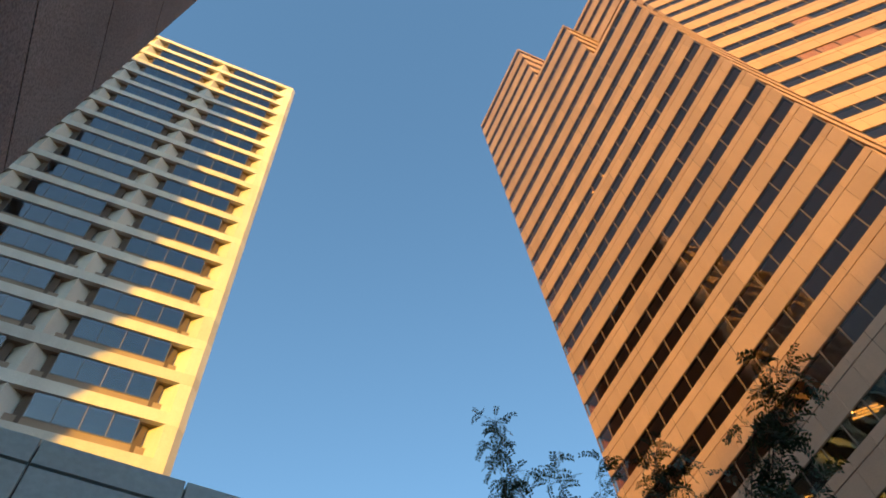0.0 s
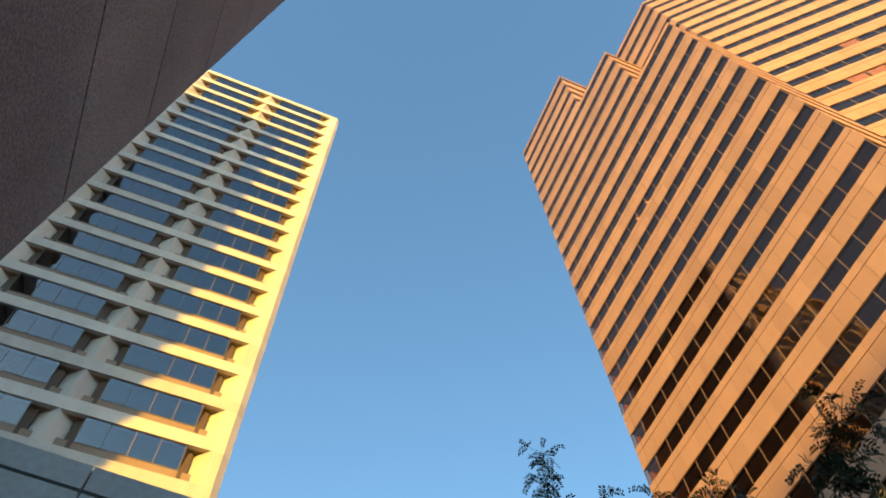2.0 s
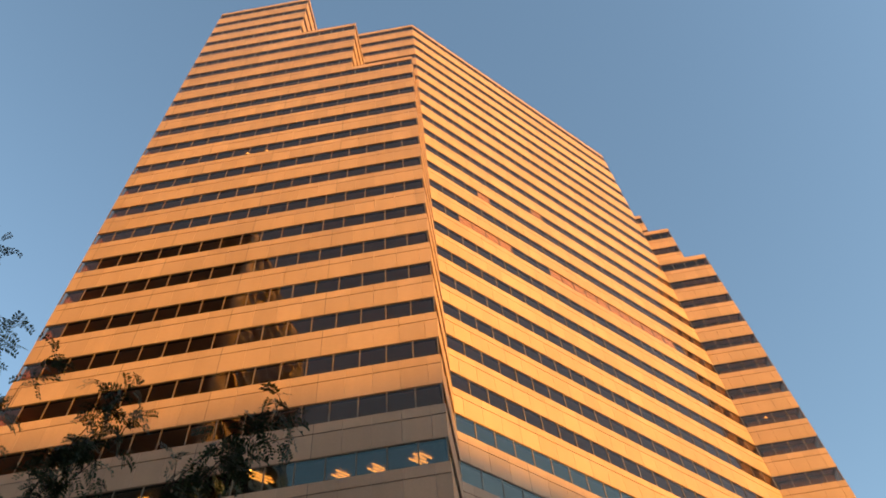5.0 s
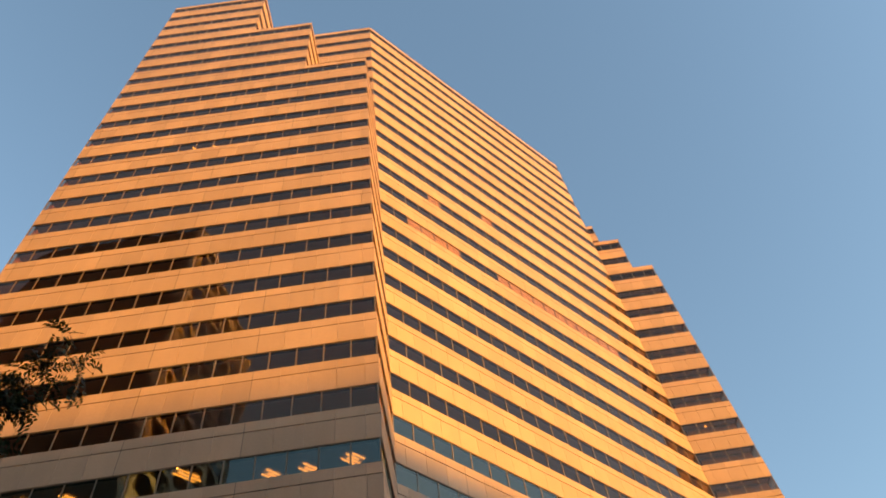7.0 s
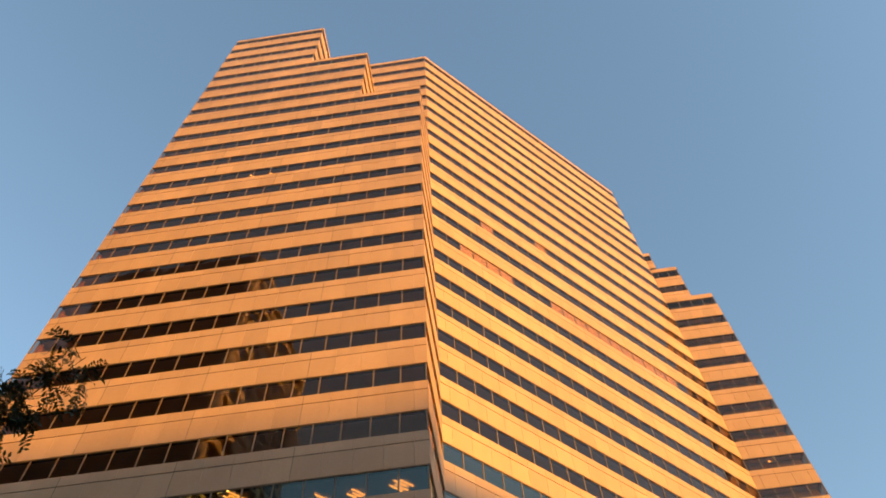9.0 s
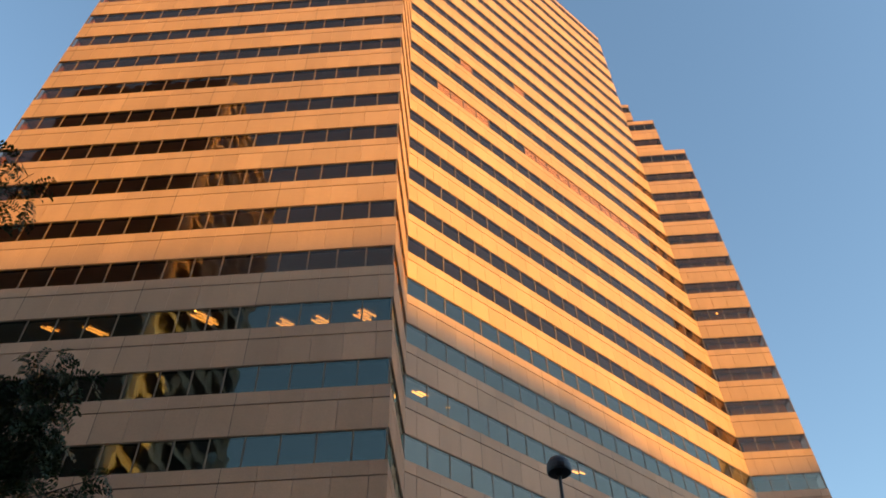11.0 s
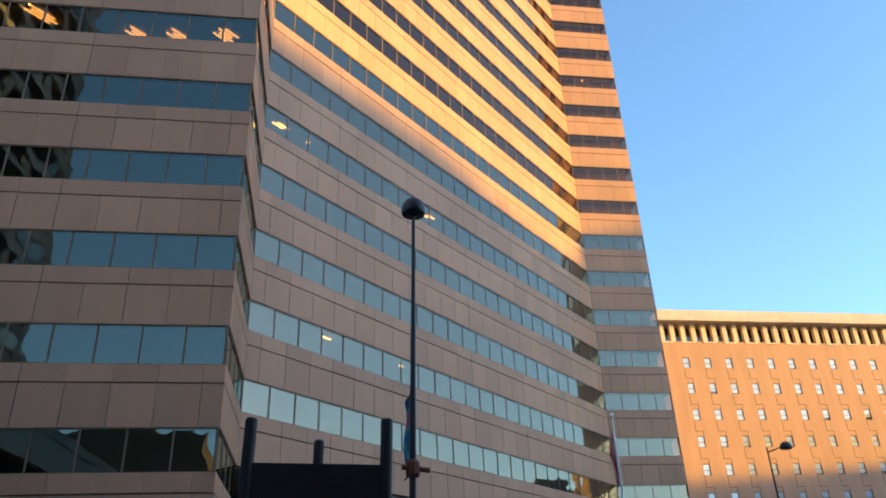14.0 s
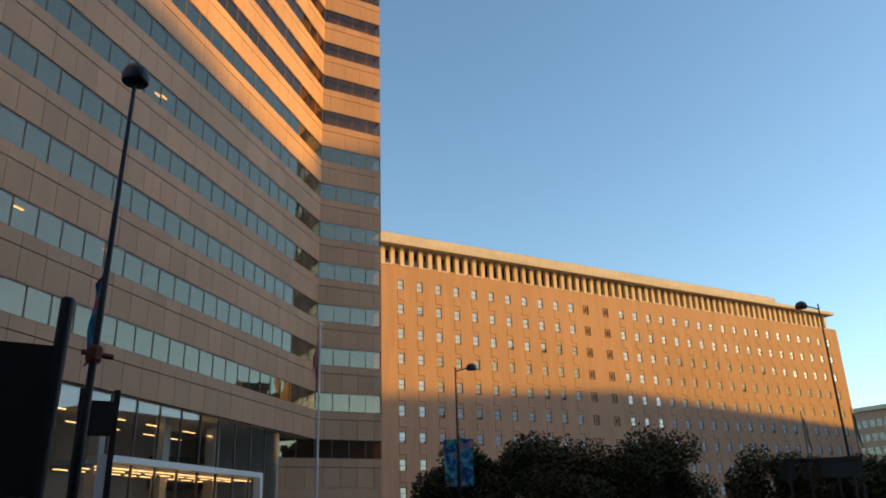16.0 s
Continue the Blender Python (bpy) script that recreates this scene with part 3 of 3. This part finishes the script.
for c in cols:
    for r in rows:
        w = part("window", fm, None, block)
        w.matrix_local = Matrix.Translation((c, YP + 0.09, r - WHEI))
        part("pane", pn, None, w)
        part("shade", sh[min(3, int(rng.random() ** 0.7 * 4))], None, w)
dk.box(-0.56, 0.56, 0.0, 0.1, 0, 1.72)
dk = dk.data("blind_window", M_brown)
de = Mesh()
for x0, x1, z0, z1 in ((-0.6, -0.42, 0, 1.72), (0.42, 0.6, 0, 1.72), (-0.42, 0.42, 0, 0.15), (-0.42, 0.42, 1.57, 1.72), (-0.12, 0.12, 0.4, 1.3)):
    de.box(x0 * 1.15, x1 * 1.15, -0.13, 0.08, z0, z1)
de = de.data("grille", M_grille)
for c in decor:
    for r in rows:
        w = part("blind_window", dk, None, block)
        w.matrix_local = Matrix.Translation((c, YP + 0.10, r - WHEI))
        part("grille", de, None, w)
# drip grooves from window to window
gr = Mesh()
for c in cols:
    for a, b in zip(rows[:-1], rows[1:]):
        gr.box(c - WWID / 2 - 0.05, c - WWID / 2 + 0.05, YP - 0.012, YP + 0.0, b + 0.75, a - WHEI)
        gr.box(c - WWID / 2 - 0.05, c + WWID / 2 + 0.05, YP - 0.011, YP + 0.0, b + 0.65, b + 0.75)
        gr.box(c + WWID / 2 - 0.05, c + WWID / 2 + 0.05, YP - 0.012, YP + 0.0, b, b + 0.65)
part("groove", gr, M_grille, block, "dark expansion joints stepping between the windows", kind="stuff")
# attic storey: pilasters before dark glazing, and a deep roof slab
m = Mesh()
m.box(PX0 + 0.5, 167.0, YP + 2.2, YP + 2.5, PZ, 45.749)
part("attic_glazing", m, M_wglass, block)
m = Mesh()
m.box(PX0 + 1.0, 166.5, YP + 3.0, YP + 19, PZ + 0.06, 45.74)
part("attic_core", m, M_slab, block)
pl = Mesh()
pl.box(-0.37, 0.37, 0, 0.7, 0, 2.995)
pl = pl.data("pilaster", M_attic)
x = PX0 + 1.4
while x < 167.0:
    part("pilaster", pl, None, block).matrix_local = Matrix.Translation((x, YP + 0.15, PZ + 0.05))
    x += 1.765
m = Mesh()
for i in range(34):
    m.box(PX0 + 0.9 + i * 3.53, PX0 + 2.9 + i * 3.53, YP - 0.14, YP + 0.1, PZ - 0.3, PZ - 0.05)
part("sill_course", m, M_attic, block, kind="stuff")
m = Mesh()
m.box(PX0 - 1.0, 168.4, YP - 1.3, YP + 23, 45.75, 46.45)
part("eaves_slab", m, M_parapet, block)
m = Mesh()
m.box(PX0 - 0.6, 151.6, YP + 1.4, YP + 20, 46.454, 48.7)
part("parapet", m, M_parapet, block)
m = Mesh()
m.box(PX0 + 0.5, PX1 - 0.2, YP + 0.1, YP + 2.4, PZ + 0.002, PZ + 0.05)
part("attic_floor", m, M_attic, block)

# ---- small far building ----
far = thing("far_building", "brown brick building far down the street", "building")
fb = Mesh()
fb.box(262, 330, 152, 190, 0, 35.0)
part("wall", fb, M_brown, far)
fr = Mesh()
fr.box(261, 331, 151, 191, 35.0, 36.4)
part("cornice", fr, M_attic, far)
fw = Mesh()
fw.box(-0.9, 0.9, -0.1, 0.0, 0, 2.4)
fw = fw.data("window", M_wglass)
for i in range(14):
    for k in range(7):
        part("window", fw, None, far).matrix_local = Matrix.Translation((265 + i * 4.6, 151.99, 2.5 + k * 4.5))
        part("window", fw, None, far).matrix_local = Matrix.Translation((261.99, 154.5 + i * 2.6, 2.5 + k * 4.5)) @ Matrix.Rotation(-math.pi / 2, 4, "Z")

# ---- sunlit building to the north-west ----
M_nw = rough_stuff("orange_brick", (0.42, 0.20, 0.11), (0.48, 0.24, 0.135), 0.1, 0.85, 6.0, 0.2, streak=0.1)
nw = thing("corner_building", "orange brick building catching the low sun", "building")
m = Mesh()
m.box(-80, -52.2, 42.0, 76, 0, 54.0)
part("wall", m, M_nw, nw)
m = Mesh()
m.box(-80.5, -51.7, 41.5, 76.5, 54.0, 55.4)
part("cornice", m, M_attic, nw)
for i in range(4):
    for k in range(5):
        w = Mesh()
        w.box(-76.5 + i * 6.2, -73.5 + i * 6.2, 41.93, 42.02, 33 + k * 4.2, 35.6 + k * 4.2)
        part("window", w, M_wglass, nw)

# ---- buildings behind the street that keep the low sun off ----
S_ = Vector((math.sin(radians(SUN_AZ)), math.cos(radians(SUN_AZ))))
T_ = Vector((-S_.y, S_.x))


def block_behind(lat0, lat1, d, h0, h1=None, depth=20.0):
    """A building across the sun's way; its roof falls from h0 to h1."""
    h1 = h0 if h1 is None else h1
    ring = [S_ * d + T_ * lat0, S_ * (d + depth) + T_ * lat0, S_ * (d + depth) + T_ * lat1, S_ * d + T_ * lat1]
    b = Mesh()
    b.prism([tuple(p) for p in ring], 0, 1.0)
    b.v = b.v[:4] + [(x, y, h) for (x, y, z), h in zip(b.v[4:], (h0, h0, h1, h1))]
    single("street_building", b, M_core, "plain brown building on the far side of the street", "building", "buildings behind the street")


TAN = math.tan(radians(SUN_EL))
block_behind(8.0, 24.5, 190, 32.4 + (190 + 44) * TAN, 32.4 + (190 + 17) * TAN)
block_behind(24.55, 45, 190, 34.5 + (190 + 21) * TAN, 34.3 + (190 + 17) * TAN)
block_behind(45.05, 58, 190, 34.3 + (190 + 17) * TAN, 32.2 + (190 + 13) * TAN)
block_behind(58.05, 65.5, 190, 32.2 + (190 + 13) * TAN)
block_behind(65.55, 82, 190, 36.4 + (190 + 11) * TAN)
block_behind(112, 143, 190, 21.5 + (190 + 15) * TAN, 24.6 + (190 - 32) * TAN)
block_behind(143.05, 159, 190, 24.6 + (190 - 32) * TAN, 22.3 + (190 - 59) * TAN)
block_behind(159.05, 185, 190, 22.3 + (190 - 59) * TAN, 18.0 + (190 - 100) * TAN)
block_behind(185.5, 250, 190, 46.0)

# buildings that only the panes mirror
m = Mesh()
m.box(262, 300, 116, 146, 0, 54.0)
m.box(264, 290, 122, 134, 54.0, 59.0)
single("street_building", m, M_core, "plain brown building at the end of the street", "building", "buildings behind the street")
m = Mesh()
m.box(-75, -22, -110, -88, 0, 39.0)
for i in range(6):
    m.box(-46 + i * 1.2, -30 - i * 1.6, -108, -90, 39.0 + i * 0.9, 39.9 + i * 0.9)
single("street_building", m, M_core, "plain brown building with a stepped roof", "building", "buildings behind the street")

m = Mesh()
m.box(46, 75, -12, 6, 0, 16.5)
m.box(48, 73, -10, 4, 16.5, 18.0)
single("street_building", m, M_core, "low brown building on the far side of the street", "building", "buildings behind the street")

# ---- street furniture ----
def street_lamp(at, height, style, turn=0.0, lean=0.0):
    ob = thing("street_lamp", "tall dark painted street lamp with a domed head", "street lamp", "street lamps")
    ob.matrix_world = pose(*at, 0, 0, lean, 0) @ pose(0, 0, 0, 0, 0, turn)
    m = Mesh()
    m.lathe([(0.14, 0), (0.14, 0.25), (0.085, 0.4), (0.075, 2.0), (0.036, height - 0.3), (0.034, height)], 12)
    part("pole", m, M_pole, ob)
    m = Mesh()
    sc = 0.80
    prof = [(r * sc, z * sc) for r, z in [(0.06, -0.16), (0.10, -0.12), (0.30, -0.10), (0.32, -0.04), (0.32, 0.06), (0.29, 0.19), (0.22, 0.30), (0.12, 0.36), (0.02, 0.385)]]
    if style == "post":
        m.lathe(prof, 20, (0, 0, height))
    else:
        m.tube((0, 0, height - 0.25), (0.55, 0, height - 0.1), 0.035, 0.03)
        m.lathe([(r * 1.1, z * 0.9) for r, z in prof], 20, (0.85, 0, height - 0.12))
    part("lamp_head", m, M_pole, ob, "dark domed lamp head")
    m = Mesh()
    m.lathe([(0.12, -0.085), (0.14, -0.075), (0.12, -0.07)], 16, (0 if style == "post" else 0.85, 0, height - (0 if style == "post" else 0.12)))
    part("lens", m, M_white, ob)
    return ob


def banner(parent, x0, x1, z0, z1, mat):
    m = Mesh()
    n, cols_ = 10, 4
    for i in range(n + 1):
        for j in range(cols_ + 1):
            m.v.append((x0 + (x1 - x0) * j / cols_, 0.03 * math.sin(i * 0.9 + j), z0 + (z1 - z0) * i / n))
    for i in range(n):
        for j in range(cols_):
            a = i * (cols_ + 1) + j
            m.f.append((a, a + 1, a + cols_ + 2, a + cols_ + 1))
    ob = part("banner", m, mat, parent, "printed teal, blue and pink street banner")
    so = ob.modifiers.new("thick", "SOLIDIFY")
    so.thickness = 0.012
    for z in (z0, z1):
        m = Mesh()
        m.tube((0, 0, z), (x1 * 1.03 if x1 > 0.2 else x0 * 1.03, 0, z), 0.018, 0.018)
        part("banner_arm", m, M_pole, parent)


def banner_print():
    m, nodes, links, bsdf = material("banner_print")
    co = nodes.new("ShaderNodeTexCoord")
    no = nodes.new("ShaderNodeTexNoise")
    no.inputs["Scale"].default_value, no.inputs["Detail"].default_value, no.inputs["Distortion"].default_value = 1.6, 1, 1.5
    links.new(co.outputs["Object"], no.inputs["Vector"])
    r = nodes.new("ShaderNodeValToRGB")
    for p, c in ((0.40, (0.02, 0.05, 0.20)), (0.48, (0.03, 0.22, 0.42)), (0.56, (0.05, 0.40, 0.40)), (0.64, (0.50, 0.10, 0.25))):
        e = r.color_ramp.elements.new(p)
        e.color = (*c, 1)
    r.color_ramp.elements[0].color, r.color_ramp.elements[-1].color = (0.02, 0.03, 0.12, 1), (0.5, 0.15, 0.3, 1)
    links.new(no.outputs[0], r.inputs[0])
    links.new(r.outputs[0], bsdf.inputs["Base Color"])
    bsdf.inputs["Roughness"].default_value = 0.7
    return m


M_banner = banner_print()
M_rust = rough_stuff("rust_red_clamp", (0.16, 0.05, 0.035), (0.24, 0.08, 0.05), 5.0, 0.7)
l1 = street_lamp((1.69, 15.0), 9.93, "post", 95, 1.3)
banner(l1, 0.10, 0.75, 4.5, 6.0, M_banner)
m = Mesh()
m.lathe([(0.10, 0), (0.13, 0.05), (0.13, 0.25), (0.10, 0.3)], 10, (0, 0, 4.4))
m.tube((-0.02, -0.3, 4.53), (-0.02, 0.2, 4.57), 0.05, 0.05)
part("clamp", m, M_rust, l1, "rust-red banner clamp")
l2 = street_lamp((21.2, 35.5), 9.6, "arm", -31)
banner(l2, 0.10, 0.72, 3.55, 5.85, M_banner)
banner(l2, -0.72, -0.10, 3.55, 5.85, M_banner)
street_lamp((34.7, 23.3), 11.35, "arm", 152)

# flagpole with a limp flag
fp_ = thing("flagpole", "white flagpole with a limp flag", "flagpole", at=(14.6, 38.0, 0))
m = Mesh()
m.lathe([(0.12, 0), (0.12, 0.3), (0.075, 0.35), (0.045, 11.7)], 12)
part("pole", m, M_white, fp_)
m = Mesh()
m.lathe([(0.03, 0), (0.10, 0.06), (0.12, 0.12), (0.10, 0.19), (0.03, 0.24)], 12, (0, 0, 11.7))
part("ball", m, M_white, fp_)
m = Mesh()
NF = 7
for i in range(15):
    z = 11.0 - i * 0.19
    for j in range(NF):
        a = j / (NF - 1)
        m.v.append((-0.06 - a * (0.22 + 0.10 * math.sin(i * 0.5)), 0.10 * math.sin(a * 9 + i * 0.25) * a, z - 0.75 * a * a))
for i in range(14):
    for j in range(NF - 1):
        m.f.append((i * NF + j, i * NF + j + 1, (i + 1) * NF + j + 1, (i + 1) * NF + j))
fmat, fn, fl, fb_ = material("flag_cloth")
wv = fn.new("ShaderNodeTexWave")
wv.inputs["Scale"].default_value, wv.bands_direction = 2.2, "X"
co = fn.new("ShaderNodeTexCoord")
fl.new(co.outputs["Object"], wv.inputs["Vector"])
fl.new(ramp(fn, fl, wv.outputs[0], (0.32, 0.015, 0.02), (0.36, 0.30, 0.30), 0.55, 0.65), fb_.inputs["Base Color"])
fb_.inputs["Roughness"].default_value = 0.8
fo = part("flag", m, fmat, fp_, "limp red and white striped flag")
fo.modifiers.new("thick", "SOLIDIFY").thickness = 0.01

# black three-sided information pillar on round posts
kiosk = thing("information_pillar", "black three-sided information pillar on three round posts", "sign")
kiosk.matrix_world = pose(-0.12, 0, 0, 0, 1.3, 0)
KP = [(-0.90, 12.88), (1.175, 12.91), (0.12, 14.5)]
for (x, y), top, r in zip(KP, (4.88, 4.92, 4.95), (0.095, 0.095, 0.09)):
    m = Mesh()
    m.lathe([(r, 0), (r, top - 0.03), (r - 0.02, top)], 16, (x, y, 0))
    part("post", m, M_black, kiosk)
for i in range(3):
    (xa, ya), (xb, yb) = KP[i], KP[(i + 1) % 3]
    f = Face((xa, ya), (xb, yb))
    m = Mesh()
    f.box(m, 0.02, f.len - 0.02, -0.06, 0.06, 2.2, 4.2)
    part("sign_panel", m, M_black, kiosk)
# a slimmer sign frame farther off
fr2 = thing("sign_frame", "black two-post sign frame with a small panel", "sign")
F2 = Face((2.1, 19.6), (2.8, 19.6))
for u in (0.0, 0.7):
    m = Mesh()
    F2.box(m, u - 0.06, u + 0.06, -0.06, 0.06, 0, 4.75)
    part("post", m, M_black, fr2)
m = Mesh()
F2.box(m, 0.062, 0.638, -0.05, 0.05, 3.75, 4.5)
part("sign_panel", m, M_black, fr2)
# dark shelter by the far kerb
shel = thing("bus_shelter", "dark blue metal shelter with open bays", "shelter", at=(30.0, 21.6, 0), turn=-35)
for x0, x1 in ((-1.5, -1.1), (-0.62, -0.52), (-0.12, 1.5)):
    m = Mesh()
    m.box(x0, x1, -0.4, 0.4, 3.05, 3.72)
    part("side_panel", m, M_black, shel)
m = Mesh()
m.box(-1.55, 1.55, -0.45, 0.45, 3.722, 3.82)
part("roof_panel", m, M_black, shel)
for x in (-1.4, -0.57, 0.5, 1.4):
    m = Mesh()
    m.box(x - 0.04, x + 0.04, -0.4, -0.32, 0, 3.049)
    part("post", m, M_black, shel)
M_green = rough_stuff("green_cloth", (0.02, 0.09, 0.04), (0.03, 0.13, 0.06), 3.0, 0.9)
M_red = rough_stuff("red_cloth", (0.30, 0.03, 0.02), (0.42, 0.05, 0.03), 3.0, 0.9)
for az, mat, lab in ((54.6, M_frame, "dark"), (57.6, M_green, "green"), (60.6, M_red, "red")):
    pole = thing("flagpole", "thin flagpole with a limp %s flag" % lab, "flagpole", "flagpoles along the street", at=(0.5 + 62 * math.sin(radians(az)), 1 + 62 * math.cos(radians(az)), 0))
    m = Mesh()
    m.lathe([(0.07, 0), (0.05, 0.2), (0.03, 8.6), (0.05, 8.65), (0.02, 8.75)], 8)
    part("pole", m, M_frame, pole)
    m = Mesh()
    for i in range(9):
        for j in range(5):
            a = j / 4
            m.v.append((0.04 + a * 0.4, 0.08 * math.sin(a * 8 + i * 0.4) * a, 8.4 - i * 0.2 - 0.9 * a * a))
    for i in range(8):
        for j in range(4):
            m.f.append((i * 5 + j, i * 5 + j + 1, i * 5 + j + 6, i * 5 + j + 5))
    fo = part("flag", m, mat, pole)
    fo.modifiers.new("thick", "SOLIDIFY").thickness = 0.01


# ---- trees ----
def tree(name, label, at, height, crown, seed, leaves, mat, leaf=0.16):
    """A street tree: trunk, limbs, and a crown of many small leaf clumps with an uneven outline."""
    rg = random.Random(seed)
    ob = thing(name, label, "tree", "street trees", at=(*at, 0))
    tr = Mesh()
    base_h = height * 0.3
    tr.tube((0, 0, 0), (0.05, 0.03, base_h), 0.17, 0.12)
    lv = Mesh()
    tips = []
    for i in range(14):
        a = rg.uniform(0, 6.28)
        r = crown * rg.uniform(0.35, 0.95)
        p = (r * math.cos(a), r * math.sin(a), base_h + (height - base_h) * rg.uniform(0.15, 0.92) * (1.05 - 0.35 * r / crown))
        mid = (p[0] * 0.4, p[1] * 0.4, base_h + (p[2] - base_h) * 0.55)
        tr.tube((0.05, 0.03, base_h - 0.1), mid, 0.09, 0.05, 6)
        tr.tube(mid, p, 0.05, 0.015, 5)
        tips.append((Vector(p), crown * rg.uniform(0.28, 0.5)))
    part("trunk", tr, M_bark, ob)
    for _ in range(leaves):
        c, r = rg.choice(tips)
        d = Vector((rg.gauss(0, 1), rg.gauss(0, 1), rg.gauss(0, 0.75))).normalized() * r * rg.random() ** 0.45
        p = c + d
        s = leaf * rg.uniform(0.6, 1.5)
        e = Euler((rg.uniform(-1, 1), rg.uniform(-1, 1), rg.uniform(0, 6.28))).to_matrix()
        lv.poly([p + e @ Vector(q) * s for q in ((-0.5, 0, 0), (0, -0.32, 0.08), (0.6, 0, 0), (0, 0.32, 0.08))])
    part("crown", lv, mat, ob)
    return ob


for i, (az, d, h, c) in enumerate(((31.2, 42, 5.4, 2.4), (34.0, 43, 6.5, 3.3), (37.5, 44, 6.5, 3.3), (41.0, 43, 6.5, 3.3), (44.6, 42, 6.0, 3.0), (39.2, 41, 5.5, 3.0), (52.3, 46, 4.9, 2.4), (55.5, 47, 4.5, 2.4), (59.0, 46, 4.7, 2.6))):
    tree("street_tree", "dark green street tree with a rounded leafy crown", (0.5 + d * math.sin(radians(az)), 1.0 + d * math.cos(radians(az))), h, c, 10 + i, 15000, M_treeleaf, 0.16)


def locust(at, targets, seed):
    """A young honey locust: forking limbs that end in feathery sprays of small paired leaflets."""
    rg = random.Random(seed)
    ob = thing("locust_tree", "young honey locust tree with feathery dark green leaflets", "tree", at=(*at, 0))
    tr, lv = Mesh(), Mesh()
    fork = Vector((0, 0, 2.4))
    tr.tube((0, 0, 0), fork, 0.075, 0.05, 10)
    origin = Vector((*at, 0))

    def frond(p, d, n, size):
        side = d.cross(Vector((rg.uniform(-1, 1), rg.uniform(-1, 1), rg.uniform(-1, 1)))).normalized()
        q = p.copy()
        for i in range(n):
            d = (d + Vector((rg.gauss(0, 0.05), rg.gauss(0, 0.05), -0.13))).normalized()
            q2 = q + d * size * 0.5
            tr.tube(q, q2, 0.0013, 0.001, 3)
            for sgn in (-1, 1):
                o = (side * sgn + d * 0.4 + Vector((rg.gauss(0, 0.15), rg.gauss(0, 0.15), rg.gauss(0, 0.15)))).normalized()
                w = d.cross(o).cross(o).normalized() * size * 0.2
                b = q2 + o * size * (1.05 - 0.5 * abs(i - n * 0.45) / n)
                c = (q2 + b) / 2
                lv.poly([q2, c + w, b, c - w])
            q = q2

    for eye, az, el, dist, bush in targets:
        big = max(1.0, dist / 5.5)
        tip = Vector((eye[0] + dist * math.sin(radians(az)), eye[1] + dist * math.cos(radians(az)), 1.6 + dist * math.tan(radians(el)))) - origin
        prev, n = fork.copy(), 10
        for i in range(1, n + 1):
            t = i / n
            p = fork.lerp(tip, t) + Vector((0, 0, 0.22 * math.sin(math.pi * t))) + Vector((rg.gauss(0, 0.03), rg.gauss(0, 0.03), rg.gauss(0, 0.02))) * (1 if i < n else 0)
            tr.tube(prev, p, 0.018 * (1 - t) + 0.004, 0.018 * (1 - t - 1 / n) + 0.004 if i < n else 0.002, 6)
            way = (p - prev).normalized()
            if t > 0.5:
                for _ in range(int(bush * (0.4 + 1.2 * t))):
                    d = (way * rg.uniform(-0.1, 0.8) + Vector((rg.gauss(0, 0.7), rg.gauss(0, 0.7), rg.gauss(-0.1, 0.6)))).normalized()
                    s = prev.lerp(p, rg.random())
                    if rg.random() < 0.4:
                        e = s + d * rg.uniform(0.06, 0.2) * big
                        tr.tube(s, e, 0.003, 0.002, 4)
                        for _ in range(3):
                            frond(e, (d + Vector((rg.gauss(0, 0.7), rg.gauss(0, 0.7), rg.gauss(-0.15, 0.6)))).normalized(), rg.randint(6, 9), rg.uniform(0.036, 0.050) * big)
                    frond(s, d, rg.randint(6, 9), rg.uniform(0.036, 0.050) * big)
            prev = p
    part("trunk", tr, M_bark, ob, "dark forking trunk and twigs")
    part("crown", lv, M_leaf, ob, "feathery sprays of small leaflets")


EARLY, LATE = (-0.85, -0.15), (0.28, 0.80)
locust((-6.4, 4.6), [
    (EARLY, -53.8, 49.0, 8.6, 8), (EARLY, -54.8, 46.4, 8.6, 5), (EARLY, -48.9, 44.8, 8.5, 7), (EARLY, -45.0, 43.4, 8.4, 6), (EARLY, -54.7, 42.0, 8.4, 5),
    (EARLY, -38.4, 43.6, 5.2, 11), (EARLY, -36.6, 42.6, 5.2, 8), (EARLY, -38.6, 41.2, 5.2, 8),
    (EARLY, -23.6, 44.6, 4.0, 10), (EARLY, -25.6, 43.6, 4.0, 8), (EARLY, -28.4, 42.2, 4.0, 5), (EARLY, -27.0, 37.5, 3.8, 6),
    (LATE, -35.8, 34.2, 4.6, 26), (LATE, -35.4, 32.0, 4.6, 26), (LATE, -34.2, 30.6, 4.6, 22), (LATE, -34.8, 29.0, 4.6, 26), (LATE, -29.2, 29.0, 4.4, 10),
    (LATE, -34.8, 26.0, 4.5, 24), (LATE, -34.0, 24.0, 4.5, 18), (LATE, -29.8, 21.6, 4.4, 10), (LATE, -32.8, 22.0, 4.4, 14), (LATE, -35.0, 20.0, 4.4, 16)], 3)
